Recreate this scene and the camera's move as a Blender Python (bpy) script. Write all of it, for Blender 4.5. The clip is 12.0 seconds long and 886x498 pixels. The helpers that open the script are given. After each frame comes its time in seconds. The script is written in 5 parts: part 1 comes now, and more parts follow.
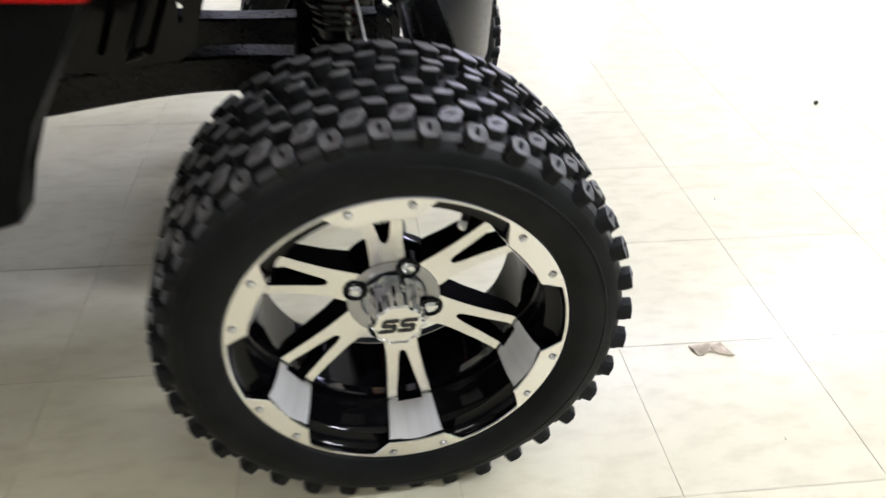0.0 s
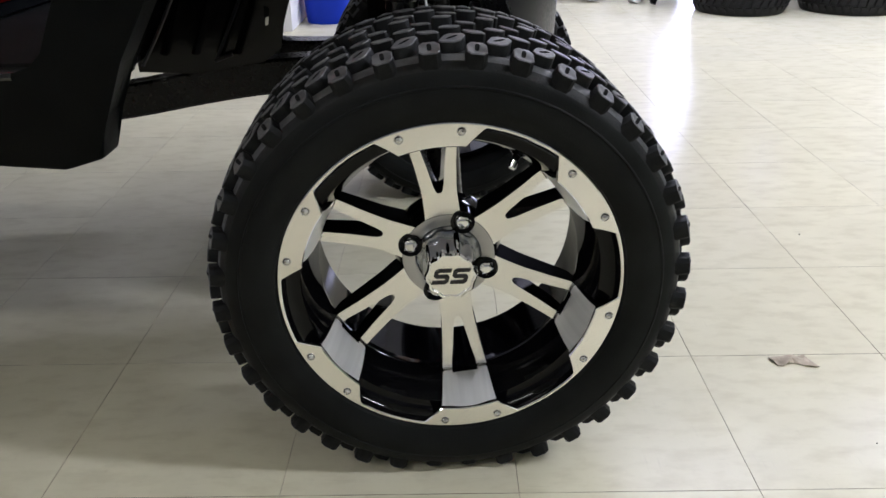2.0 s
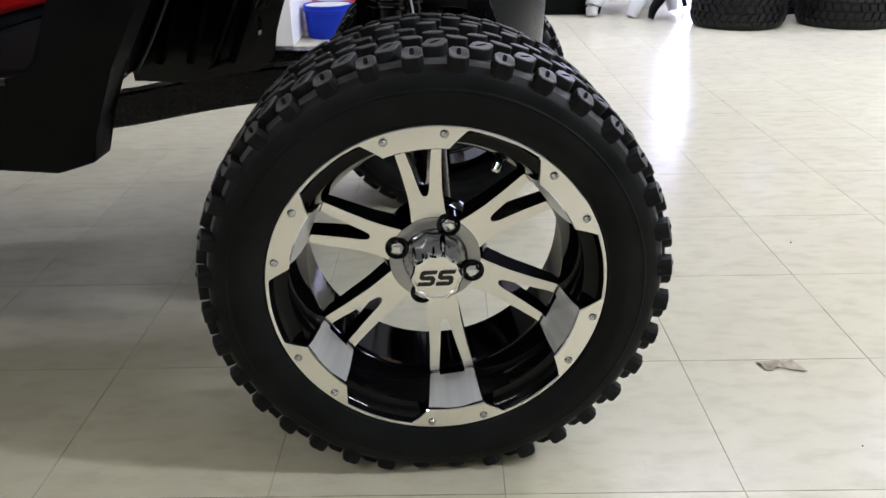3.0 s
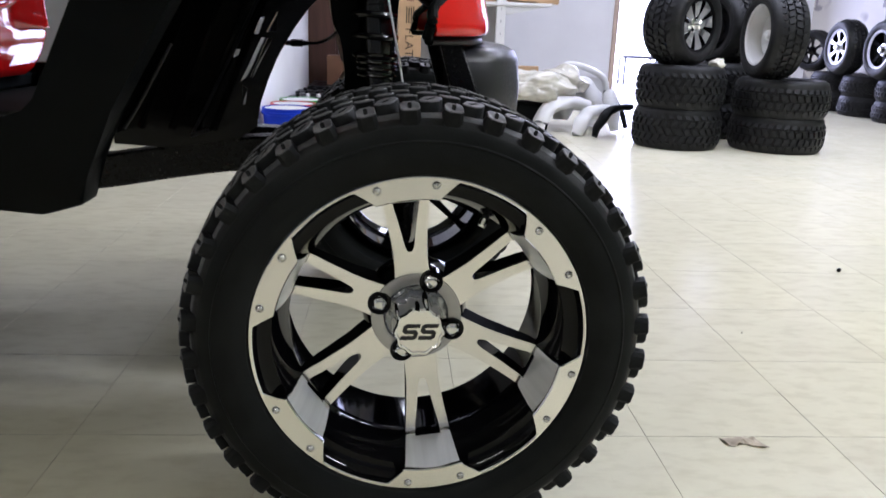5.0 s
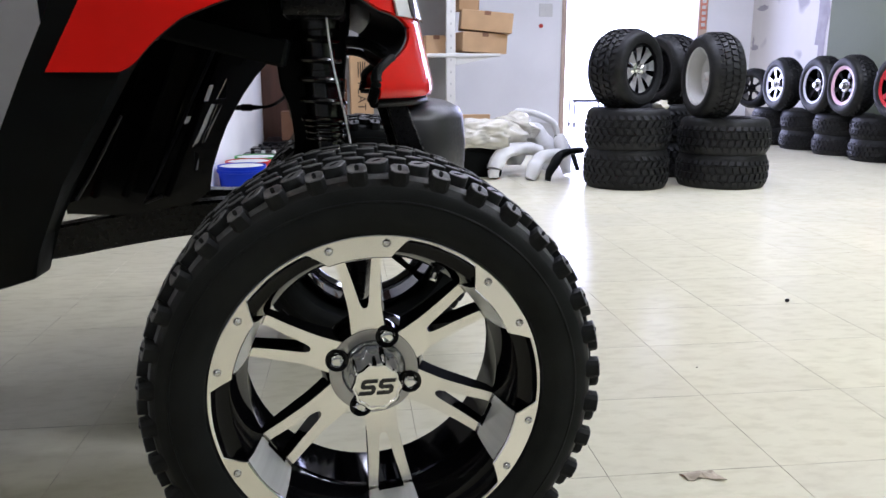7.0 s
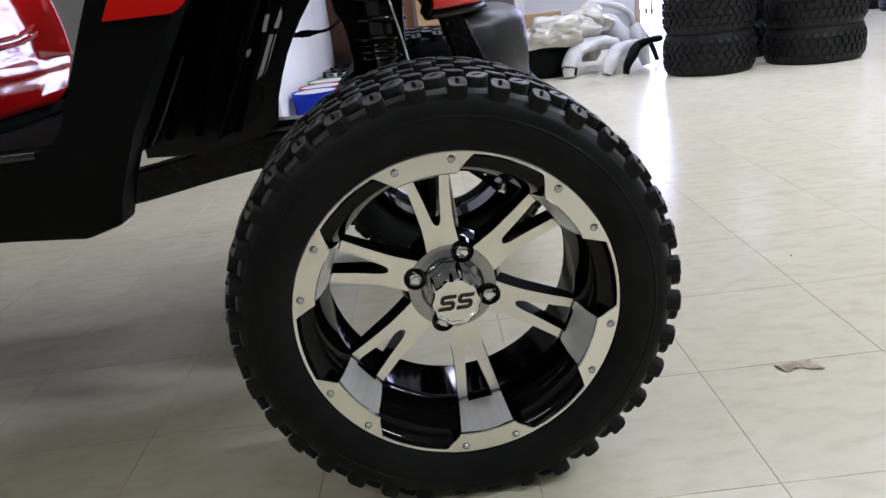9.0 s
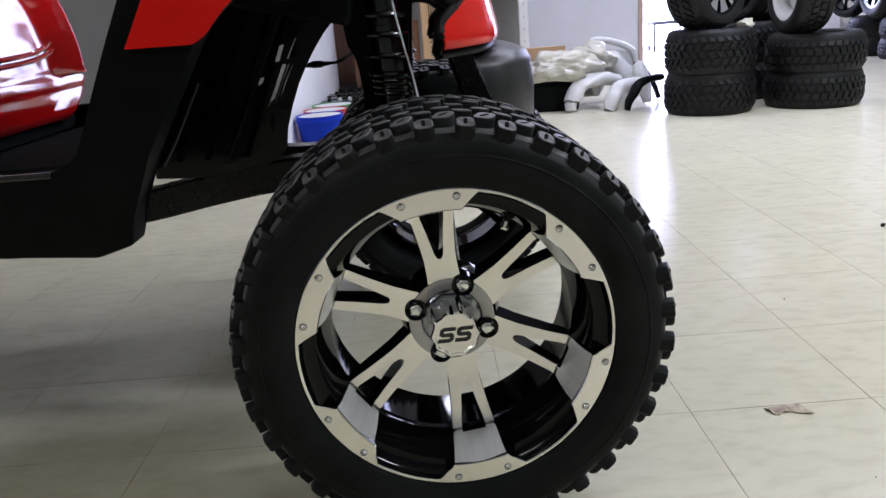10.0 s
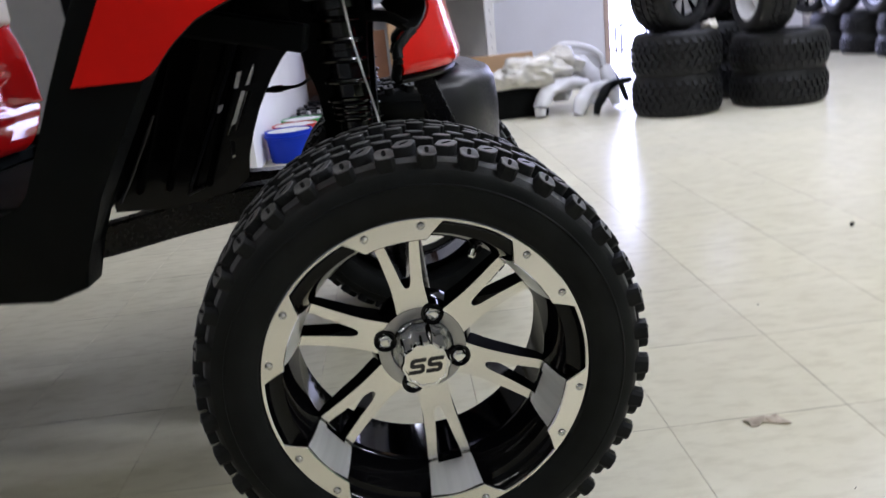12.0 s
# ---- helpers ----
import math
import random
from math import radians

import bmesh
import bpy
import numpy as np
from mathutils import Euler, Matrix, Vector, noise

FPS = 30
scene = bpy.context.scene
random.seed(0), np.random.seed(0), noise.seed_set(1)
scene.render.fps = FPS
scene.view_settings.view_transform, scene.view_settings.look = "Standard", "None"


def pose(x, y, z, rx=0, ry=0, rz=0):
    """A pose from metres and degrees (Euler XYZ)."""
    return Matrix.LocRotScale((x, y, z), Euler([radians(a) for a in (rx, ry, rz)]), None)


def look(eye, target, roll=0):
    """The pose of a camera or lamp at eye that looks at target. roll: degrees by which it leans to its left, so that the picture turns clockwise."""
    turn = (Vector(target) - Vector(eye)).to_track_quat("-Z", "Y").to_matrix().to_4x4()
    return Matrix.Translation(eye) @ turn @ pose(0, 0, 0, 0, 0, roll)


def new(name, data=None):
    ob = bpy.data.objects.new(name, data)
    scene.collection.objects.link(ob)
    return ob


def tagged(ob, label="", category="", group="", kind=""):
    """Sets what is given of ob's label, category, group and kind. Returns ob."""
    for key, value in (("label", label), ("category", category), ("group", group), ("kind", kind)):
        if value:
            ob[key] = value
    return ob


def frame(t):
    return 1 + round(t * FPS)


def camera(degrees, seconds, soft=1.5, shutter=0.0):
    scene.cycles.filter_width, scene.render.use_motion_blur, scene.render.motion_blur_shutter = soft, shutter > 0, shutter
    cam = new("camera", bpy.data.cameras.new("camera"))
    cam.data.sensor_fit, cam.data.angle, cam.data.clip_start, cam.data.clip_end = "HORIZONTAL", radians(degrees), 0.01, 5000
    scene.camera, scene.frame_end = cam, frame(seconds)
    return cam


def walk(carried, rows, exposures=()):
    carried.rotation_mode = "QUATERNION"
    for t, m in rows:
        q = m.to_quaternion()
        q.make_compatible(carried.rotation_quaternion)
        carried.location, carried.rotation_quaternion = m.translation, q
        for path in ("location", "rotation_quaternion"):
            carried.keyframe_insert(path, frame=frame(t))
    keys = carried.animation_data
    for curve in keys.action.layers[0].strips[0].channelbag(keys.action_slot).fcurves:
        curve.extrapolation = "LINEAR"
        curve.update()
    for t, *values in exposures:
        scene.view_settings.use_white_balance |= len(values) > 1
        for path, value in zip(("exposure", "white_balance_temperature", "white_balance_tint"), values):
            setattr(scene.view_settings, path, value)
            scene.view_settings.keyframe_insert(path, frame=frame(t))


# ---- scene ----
cam = camera(58.9, 12.0, shutter=0.7)
PATH = [
    (0, (-0.435, -0.951, 0.889), (-0.213, 0.675, -0.255), 1.9),
    (0.2, (-0.403, -0.943, 0.789), (-0.207, 0.733, -0.285), 1.9),
    (0.5, (-0.413, -0.969, 0.712), (-0.274, 0.711, -0.366), 3.0),
    (1, (-0.381, -1.035, 0.73), (-0.377, 0.732, -0.206), -3.3),
    (1.5, (-0.367, -1.054, 0.719), (-0.376, 0.723, -0.198), -3.1),
    (2, (-0.391, -1.068, 0.713), (-0.403, 0.734, -0.155), -1.0),
    (2.5, (-0.378, -1.077, 0.708), (-0.374, 0.728, -0.153), -1.0),
    (2.7, (-0.366, -1.081, 0.708), (-0.395, 0.727, -0.145), -1.1),
    (4.3, (-0.407, -1.115, 0.652), (-0.348, 0.768, -0.021), -1.9),
    (4.5, (-0.41, -1.119, 0.65), (-0.358, 0.772, 0.002), -1.2),
    (5, (-0.425, -1.131, 0.64), (-0.291, 0.786, 0.087), 2.2),
    (5.5, (-0.436, -1.146, 0.642), (-0.291, 0.778, 0.115), 1.8),
    (6, (-0.43, -1.15, 0.652), (-0.254, 0.783, 0.17), 0.8),
    (6.5, (-0.416, -1.149, 0.659), (-0.168, 0.784, 0.211), -0.1),
    (6.7, (-0.417, -1.156, 0.655), (-0.189, 0.783, 0.22), 0.3),
    (8.3, (-0.37, -1.153, 0.668), (-0.2, 0.772, 0.156), -4.8),
    (8.5, (-0.367, -1.15, 0.667), (-0.291, 0.76, 0.081), -6.6),
    (8.7, (-0.387, -1.154, 0.654), (-0.387, 0.746, 0.031), -6.8),
    (9, (-0.393, -1.15, 0.658), (-0.4, 0.743, 0.015), -6.9),
    (9.5, (-0.405, -1.161, 0.67), (-0.413, 0.741, 0.053), -4.9),
    (10, (-0.4, -1.17, 0.676), (-0.39, 0.743, 0.093), -4.4),
    (10.5, (-0.391, -1.169, 0.673), (-0.381, 0.744, 0.089), -4.8),
    (11, (-0.4, -1.17, 0.68), (-0.391, 0.75, 0.12), -4.1),
    (11.5, (-0.403, -1.176, 0.68), (-0.381, 0.749, 0.137), -3.6),
    (11.8, (-0.391, -1.166, 0.675), (-0.33, 0.761, 0.142), -3.8),
    (12, (-0.383, -1.142, 0.697), (-0.315, 0.772, 0.122), -6.2),
]
walk(cam, [(t, look(eye, target, roll)) for t, eye, target, roll in PATH],
     exposures=[(0, 0.92, 5680, 20), (0.6, 0.58, 5680, 20), (1.5, 0.45, 5650, 20), (2.5, 0.40, 5630, 20), (4.5, 0.40, 5600, 19),
                (6.5, 0.42, 5570, 19), (8.5, 0.2, 5570, 20), (12, 0.16, 5570, 20)])

# ---- light ----
from mathutils.geometry import tessellate_polygon

world = bpy.data.worlds.new("world")
scene.world = world
world.use_nodes = True
wn = world.node_tree
sky = wn.nodes.new("ShaderNodeTexSky")
sky.sky_type, sky.sun_disc = "NISHITA", False
sky.sun_elevation, sky.sun_rotation = radians(50), radians(20)
wn.links.new(sky.outputs[0], wn.nodes["Background"].inputs[0])
wn.nodes["Background"].inputs[1].default_value = 0.1

CEIL = 3.0
LAMP_COLOUR = (1.0, 0.985, 0.89)
# tints of the added lamps, chosen to cool the back and warm the left
COOL_FILL = (0.95, 0.94, 1.0)
WARM_FILL = (1.0, 0.94, 0.74)
LAMP_POWER = 39
DOOR_GLOW = 7.0
# unseen fluorescent troffers, added as fill: centre x, y, share of the full power
FILL_TROFFERS = [(2.7, -1.0, 1.7), (2.7, 0.8, 0.9), (1.3, 2.9, 0.86), (2.9, 3.2, 0.95), (-4.0, 1.8, 0.12), (-3.8, -0.4, 0.12), (-2.4, -2.4, 0.45), (0.2, 4.6, 0.5)]


# ---- materials ----
def mat(name, colour, rough=0.5, metal=0.0, coat=0.0, var=0.12, scale=8.0, bump=0.0, bscale=200.0,
        rvar=0.08, alpha_trans=0.0, stretch=None, ior=1.5, spec=0.5):
    m = bpy.data.materials.new(name)
    m.use_nodes = True
    nt = m.node_tree
    b = nt.nodes["Principled BSDF"]
    b.inputs["Metallic"].default_value = metal
    b.inputs["IOR"].default_value = ior
    b.inputs["Coat Weight"].default_value = coat
    b.inputs["Coat Roughness"].default_value = 0.04
    b.inputs["Specular IOR Level"].default_value = spec
    b.inputs["Transmission Weight"].default_value = alpha_trans
    tc = nt.nodes.new("ShaderNodeTexCoord")
    mp = nt.nodes.new("ShaderNodeMapping")
    nt.links.new(tc.outputs["Object"], mp.inputs[0])
    if stretch:
        mp.inputs["Scale"].default_value = stretch
    n1 = nt.nodes.new("ShaderNodeTexNoise")
    n1.inputs["Scale"].default_value, n1.inputs["Detail"].default_value = scale, 6
    nt.links.new(mp.outputs[0], n1.inputs[0])
    n2 = nt.nodes.new("ShaderNodeTexNoise")
    n2.inputs["Scale"].default_value, n2.inputs["Detail"].default_value = bscale, 3
    nt.links.new(mp.outputs[0], n2.inputs[0])
    mx = nt.nodes.new("ShaderNodeMix")
    mx.data_type = "RGBA"
    a = [max(0, c * (1 - var)) for c in colour]
    z = [min(1, c * (1 + var)) for c in colour]
    mx.inputs[6].default_value, mx.inputs[7].default_value = (*a, 1), (*z, 1)
    rp = nt.nodes.new("ShaderNodeMapRange")
    rp.inputs[1].default_value, rp.inputs[2].default_value = 0.3, 0.7
    nt.links.new(n1.outputs[0], rp.inputs[0])
    nt.links.new(rp.outputs[0], mx.inputs[0])
    nt.links.new(mx.outputs[2], b.inputs["Base Color"])
    rr = nt.nodes.new("ShaderNodeMapRange")
    rr.inputs[1].default_value, rr.inputs[2].default_value = 0.3, 0.7
    rr.inputs[3].default_value, rr.inputs[4].default_value = max(0.02, rough - rvar), min(1, rough + rvar)
    nt.links.new(n2.outputs[0], rr.inputs[0])
    nt.links.new(rr.outputs[0], b.inputs["Roughness"])
    if bump:
        bp = nt.nodes.new("ShaderNodeBump")
        bp.inputs["Strength"].default_value, bp.inputs["Distance"].default_value = bump, 0.002
        nt.links.new(n2.outputs[0], bp.inputs["Height"])
        nt.links.new(bp.outputs[0], b.inputs["Normal"])
    return m


def glow(name, colour, strength):
    m = bpy.data.materials.new(name)
    m.use_nodes = True
    b = m.node_tree.nodes["Principled BSDF"]
    b.inputs["Base Color"].default_value = (0.8, 0.8, 0.8, 1)
    b.inputs["Emission Color"].default_value = (*colour, 1)
    b.inputs["Emission Strength"].default_value = strength
    return m


def tile_material():
    """Cream vinyl tile: streaky marbling, scuffs, a waxed and slightly wavy gloss, each tile a little different."""
    m = bpy.data.materials.new("vinyl_tile")
    m.use_nodes = True
    nt = m.node_tree
    b = nt.nodes["Principled BSDF"]
    g = nt.nodes.new("ShaderNodeNewGeometry")
    oi = nt.nodes.new("ShaderNodeObjectInfo")

    def noise_at(scale, detail, stretch):
        mp = nt.nodes.new("ShaderNodeMapping")
        mp.inputs["Scale"].default_value = stretch
        nt.links.new(g.outputs["Position"], mp.inputs[0])
        n = nt.nodes.new("ShaderNodeTexNoise")
        n.inputs["Scale"].default_value, n.inputs["Detail"].default_value = scale, detail
        nt.links.new(mp.outputs[0], n.inputs[0])
        return n

    def ramp(src, lo, hi, a, z):
        r = nt.nodes.new("ShaderNodeMapRange")
        for i, v in enumerate((lo, hi, a, z)):
            r.inputs[i + 1].default_value = v
        nt.links.new(src, r.inputs[0])
        return r.outputs[0]

    def mixed(fac, a, z, mode="MIX"):
        x = nt.nodes.new("ShaderNodeMix")
        x.data_type, x.blend_type = "RGBA", mode
        for src, i in ((fac, 0), (a, 6), (z, 7)):
            if isinstance(src, (tuple, float)):
                x.inputs[i].default_value = src
            else:
                nt.links.new(src, x.inputs[i])
        return x.outputs[2]

    streak = noise_at(9, 8, (1, 1.1, 1))
    cloud = noise_at(2.2, 4, (1, 1, 1))
    fine = noise_at(90, 4, (0.8, 1.3, 1))
    wave = noise_at(5, 2, (1, 1, 1))
    specks = noise_at(38, 2, (1, 1, 1))
    mottle = noise_at(24, 7, (0.65, 1.5, 1))
    stain = noise_at(4.2, 6, (1, 1, 1))
    c = mixed(ramp(streak.outputs[0], 0.38, 0.62, 0, 1), (0.672, 0.643, 0.488, 1), (0.708, 0.680, 0.522, 1))
    c = mixed(ramp(cloud.outputs[0], 0.3, 0.7, 0, 0.14), c, (0.56, 0.535, 0.41, 1))
    c = mixed(ramp(mottle.outputs[0], 0.48, 0.66, 0, 0.28), c, (0.46, 0.42, 0.28, 1))
    c = mixed(ramp(fine.outputs[0], 0.60, 0.76, 0, 0.09), c, (0.38, 0.33, 0.23, 1))
    c = mixed(ramp(stain.outputs[0], 0.60, 0.74, 0, 0.15), c, (0.36, 0.31, 0.19, 1))
    c = mixed(ramp(specks.outputs[0], 0.75, 0.81, 0, 0.14), c, (0.24, 0.18, 0.11, 1))
    tint = ramp(oi.outputs["Random"], 0, 1, 0.0, 0.16)
    c = mixed(tint, c, (0.46, 0.44, 0.38, 1))
    scratch = noise_at(120, 5, (0.10, 2.0, 1))
    cross = noise_at(120, 5, (2.0, 0.12, 1))
    c = mixed(ramp(scratch.outputs[0], 0.64, 0.72, 0, 0.16), c, (0.40, 0.37, 0.28, 1))
    c = mixed(ramp(cross.outputs[0], 0.66, 0.74, 0, 0.14), c, (0.40, 0.37, 0.28, 1))
    scuff = noise_at(40, 8, (0.8, 1.4, 1))
    grit = noise_at(260, 3, (1, 1, 1))
    c = mixed(ramp(scuff.outputs[0], 0.58, 0.70, 0, 0.07), c, (0.36, 0.34, 0.26, 1))
    c = mixed(ramp(grit.outputs[0], 0.62, 0.78, 0, 0.08), c, (0.30, 0.27, 0.19, 1))
    nt.links.new(c, b.inputs["Base Color"])
    b.inputs["Specular IOR Level"].default_value = 0.11
    nt.links.new(ramp(cloud.outputs[0], 0.3, 0.7, 0.19, 0.25), b.inputs["Roughness"])
    bp = nt.nodes.new("ShaderNodeBump")
    bp.inputs["Strength"].default_value, bp.inputs["Distance"].default_value = 0.03, 0.004
    nt.links.new(wave.outputs[0], bp.inputs["Height"])
    nt.links.new(bp.outputs[0], b.inputs["Normal"])
    return m


def wall_material(name, base, patch, lo, hi):
    """Painted plasterboard with filler patches."""
    m = mat(name, base, 0.75, var=0.04, scale=1.5, bump=0.15, bscale=160)
    nt = m.node_tree
    b = nt.nodes["Principled BSDF"]
    src = b.inputs["Base Color"].links[0].from_socket
    g = nt.nodes.new("ShaderNodeNewGeometry")
    n = nt.nodes.new("ShaderNodeTexNoise")
    n.inputs["Scale"].default_value, n.inputs["Detail"].default_value = 1.7, 2
    nt.links.new(g.outputs["Position"], n.inputs[0])
    r = nt.nodes.new("ShaderNodeMapRange")
    r.inputs[1].default_value, r.inputs[2].default_value = lo, hi
    nt.links.new(n.outputs[0], r.inputs[0])
    x = nt.nodes.new("ShaderNodeMix")
    x.data_type = "RGBA"
    nt.links.new(r.outputs[0], x.inputs[0])
    nt.links.new(src, x.inputs[6])
    x.inputs[7].default_value = (*patch, 1)
    nt.links.new(x.outputs[2], b.inputs["Base Color"])
    return m


M_TILE = tile_material()
M_SEAM = mat("floor_seam", (0.47, 0.43, 0.325), 0.9, var=0.7, scale=11)
M_WALL = mat("white_wall_paint", (0.83, 0.83, 0.88), 0.7, var=0.04, scale=2, bump=0.12, bscale=140)
# tone for an unseen wall, dark so that little light reflects off it
M_DIMWALL = mat("dimmed_wall_tone", (0.34, 0.35, 0.37), 0.7, var=0.06, scale=2, bump=0.12, bscale=140)
M_WALL_E = wall_material("patched_wall_paint", (0.67, 0.65, 0.62), (0.40, 0.38, 0.40), 0.60, 0.63)
M_GREEN = wall_material("green_wall_paint", (0.155, 0.175, 0.115), (0.30, 0.30, 0.30), 0.66, 0.69)
M_FILLER = mat("grey_filler", (0.36, 0.34, 0.37), 0.8, var=0.15, scale=9)
M_CEIL = mat("ceiling_board", (0.75, 0.75, 0.72), 0.9, var=0.03, bump=0.3, bscale=60)
M_JAMB = mat("door_jamb_paint", (0.52, 0.40, 0.33), 0.5, var=0.1)
M_STEEL = mat("white_enamel_steel", (0.70, 0.70, 0.68), 0.4, var=0.05)
M_PANEL = mat("grey_perforated_steel", (0.33, 0.33, 0.33), 0.5, var=0.05)
M_RUBBER = mat("tyre_rubber", (0.0108, 0.0118, 0.0118), 0.5, var=0.35, scale=14, bump=0.10, bscale=420, rvar=0.08, spec=0.09)
M_TREAD = mat("tread_rubber", (0.0130, 0.0135, 0.0140), 0.5, var=0.4, scale=30, bump=0.25, bscale=260, rvar=0.12, spec=0.09)
M_ALU = mat("machined_aluminium", (0.90, 0.885, 0.855), 0.24, 1.0, var=0.03, scale=12, rvar=0.0)
M_BRUSH = mat("brushed_aluminium", (0.88, 0.89, 0.90), 0.38, 0.60, var=0.10, scale=70, bump=0.14, bscale=210, rvar=0.06,
              stretch=(1, 0.02, 0.03))
M_RING = mat("turned_hub_ring", (0.42, 0.42, 0.43), 0.32, 1.0, var=0.05, scale=30, rvar=0.04)
M_GLOSS = mat("gloss_black_paint", (0.0025, 0.0025, 0.003), 0.06, 0.0, coat=0.0, var=0.2, rvar=0.02, spec=0.2)
M_SPOKESIDE = mat("black_spoke_flank", (0.005, 0.005, 0.0053), 0.75, var=0.2, rvar=0.04, spec=0.03)
M_SLIT = mat("black_slit_enamel", (0.004, 0.004, 0.0045), 0.10, var=0.2, rvar=0.02, spec=0.5)
M_CHROME = mat("chrome", (0.86, 0.87, 0.89), 0.06, 1.0, var=0.03, rvar=0.02)
M_SATIN = mat("satin_black_paint", (0.003, 0.003, 0.0035), 0.5, var=0.2, rvar=0.04, spec=0.06)
M_LOOSE = mat("loose_tyre_rubber", (0.0085, 0.0087, 0.0095), 0.55, var=0.35, scale=20, bump=0.2, bscale=250, spec=0.3)
M_PALE = mat("pale_polished_lip", (0.60, 0.60, 0.72), 0.3, var=0.04)
M_PINK = mat("pink_rim_ring", (0.70, 0.44, 0.56), 0.3, var=0.05)
# dusty lug tops, lightened well beyond dust to carry light from above
M_DUST_LIT = mat("dusty_lit_tread_rubber", (0.115, 0.116, 0.120), 0.5, var=0.5, scale=26, bump=0.25, bscale=260, rvar=0.1, spec=0.4)
M_HUB = mat("turned_aluminium", (0.40, 0.41, 0.43), 0.24, 1.0, var=0.05, scale=30, rvar=0.03)
M_BOLT = mat("bolt_steel", (0.62, 0.62, 0.62), 0.25, 1.0, var=0.1)
M_MARK = mat("cap_mark_black", (0.01, 0.01, 0.01), 0.3)
M_PLAST = mat("black_moulded_plastic", (0.0036, 0.0042, 0.0042), 0.40, var=0.25, scale=20, bump=0.2, bscale=700, rvar=0.06, spec=0.07)
M_FRAME = mat("black_frame_paint", (0.0045, 0.0045, 0.005), 0.28, var=0.3, scale=10, rvar=0.02, spec=0.22)
M_GREY = mat("charcoal_bumper_plastic", (0.016, 0.016, 0.020), 0.36, coat=0.0, spec=0.4, var=0.15, scale=12)
M_RED = mat("red_gloss_paint", (0.68, 0.010, 0.004), 0.09, coat=0.0, spec=0.15, var=0.05, scale=3, rvar=0.02)
M_MAT = mat("black_floor_mat", (0.0110, 0.0135, 0.0135), 0.85, var=0.2, bump=0.3, bscale=300, spec=0.05)
M_CARD = mat("cardboard", (0.46, 0.30, 0.16), 0.85, var=0.10, scale=6, bump=0.1, bscale=120)
# dark brown card and tape, deepened for the shade one box stands in
M_CARD_D = mat("dark_shaded_cardboard", (0.20, 0.10, 0.055), 0.85, var=0.12, scale=6)
M_BROWN = mat("dark_brown_wood", (0.10, 0.045, 0.028), 0.6, var=0.25, scale=5, stretch=(4, 4, 0.4))
M_INK = mat("printing_ink", (0.07, 0.05, 0.03), 0.8)
M_BLUE = mat("blue_plastic", (0.008, 0.035, 0.46), 0.45, var=0.08, spec=0.2)
M_WHITEP = mat("white_plastic", (0.64, 0.64, 0.64), 0.35, var=0.05)
M_WRAP = mat("plastic_wrap", (0.55, 0.53, 0.45), 0.2, coat=0.5, var=0.22, scale=9, bump=0.3, bscale=24)
M_REDP = mat("red_plastic", (0.5, 0.03, 0.02), 0.4)
M_GREENP = mat("green_plastic", (0.04, 0.28, 0.06), 0.4)
M_REDPANEL = mat("red_panel_paint", (0.62, 0.008, 0.006), 0.05, coat=0.0, spec=1.0, var=0.05, scale=3, rvar=0.02)
M_SHOCK = mat("gloss_black_enamel", (0.0032, 0.0032, 0.0038), 0.22, var=0.2, scale=10, rvar=0.0, spec=0.7)
# pale copy of the rubber: light falling on the shoulder ramps
M_RAMP_LIT = mat("lit_ramp_rubber", (0.085, 0.087, 0.091), 0.5, var=0.5, scale=40, bump=0.25, bscale=260, spec=0.3)
M_SHOULDER = mat("shoulder_rubber", (0.0125, 0.0134, 0.0138), 0.5, var=0.5, scale=24, bump=0.2, bscale=300, spec=0.16)
M_LOOSE_SIDE = mat("loose_tyre_sidewall", (0.0105, 0.0108, 0.0110), 0.5, var=0.45, scale=24, bump=0.2, bscale=300, spec=0.22)
M_LINER = mat("glossy_liner_plastic", (0.0026, 0.0026, 0.0034), 0.16, var=0.3, scale=9, bump=0.6, bscale=14, rvar=0.03, spec=0.22)
M_GREY2 = mat("worn_black_plastic", (0.010, 0.010, 0.0105), 0.45, var=0.25, scale=16, bump=0.2, bscale=500, spec=0.3)
M_LEAF = mat("dry_brown_scrap", (0.42, 0.36, 0.28), 0.8, var=0.25, scale=60, bump=0.4, bscale=200)
M_CABLE = mat("pale_brake_hose", (0.92, 0.92, 0.96), 0.3, 0.0, var=0.05)
M_WHRIM = mat("white_rim_paint", (0.72, 0.72, 0.70), 0.3, coat=0.4, var=0.06)
M_REDRIM = mat("red_rim_paint", (0.5, 0.02, 0.03), 0.25, coat=0.5)
M_OUT = glow("bright_outdoors", (0.76, 0.76, 1.0), DOOR_GLOW)
M_BENCH = mat("weathered_grey_metal", (0.10, 0.10, 0.12), 0.5, 0.3, var=0.2, scale=12)
M_TUBE = glow("lamp_diffuser", (1.0, 0.97, 0.88), 4.0)
M_SIGN = mat("faded_red_sign", (0.62, 0.22, 0.15), 0.6, var=0.3, scale=40)


# ---- builders ----
def finish(bm, smooth=True, angle=32):
    bmesh.ops.recalc_face_normals(bm, faces=bm.faces)
    if smooth:
        lim = radians(angle)
        for f in bm.faces:
            f.smooth = True
        for e in bm.edges:
            if len(e.link_faces) == 2 and e.calc_face_angle(0) > lim:
                e.smooth = False


def mesh_of(name, bm, mats, smooth=True, angle=32):
    finish(bm, smooth, angle)
    me = bpy.data.meshes.new(name)
    bm.to_mesh(me)
    bm.free()
    for m in (mats if isinstance(mats, (list, tuple)) else [mats]):
        me.materials.append(m)
    return me


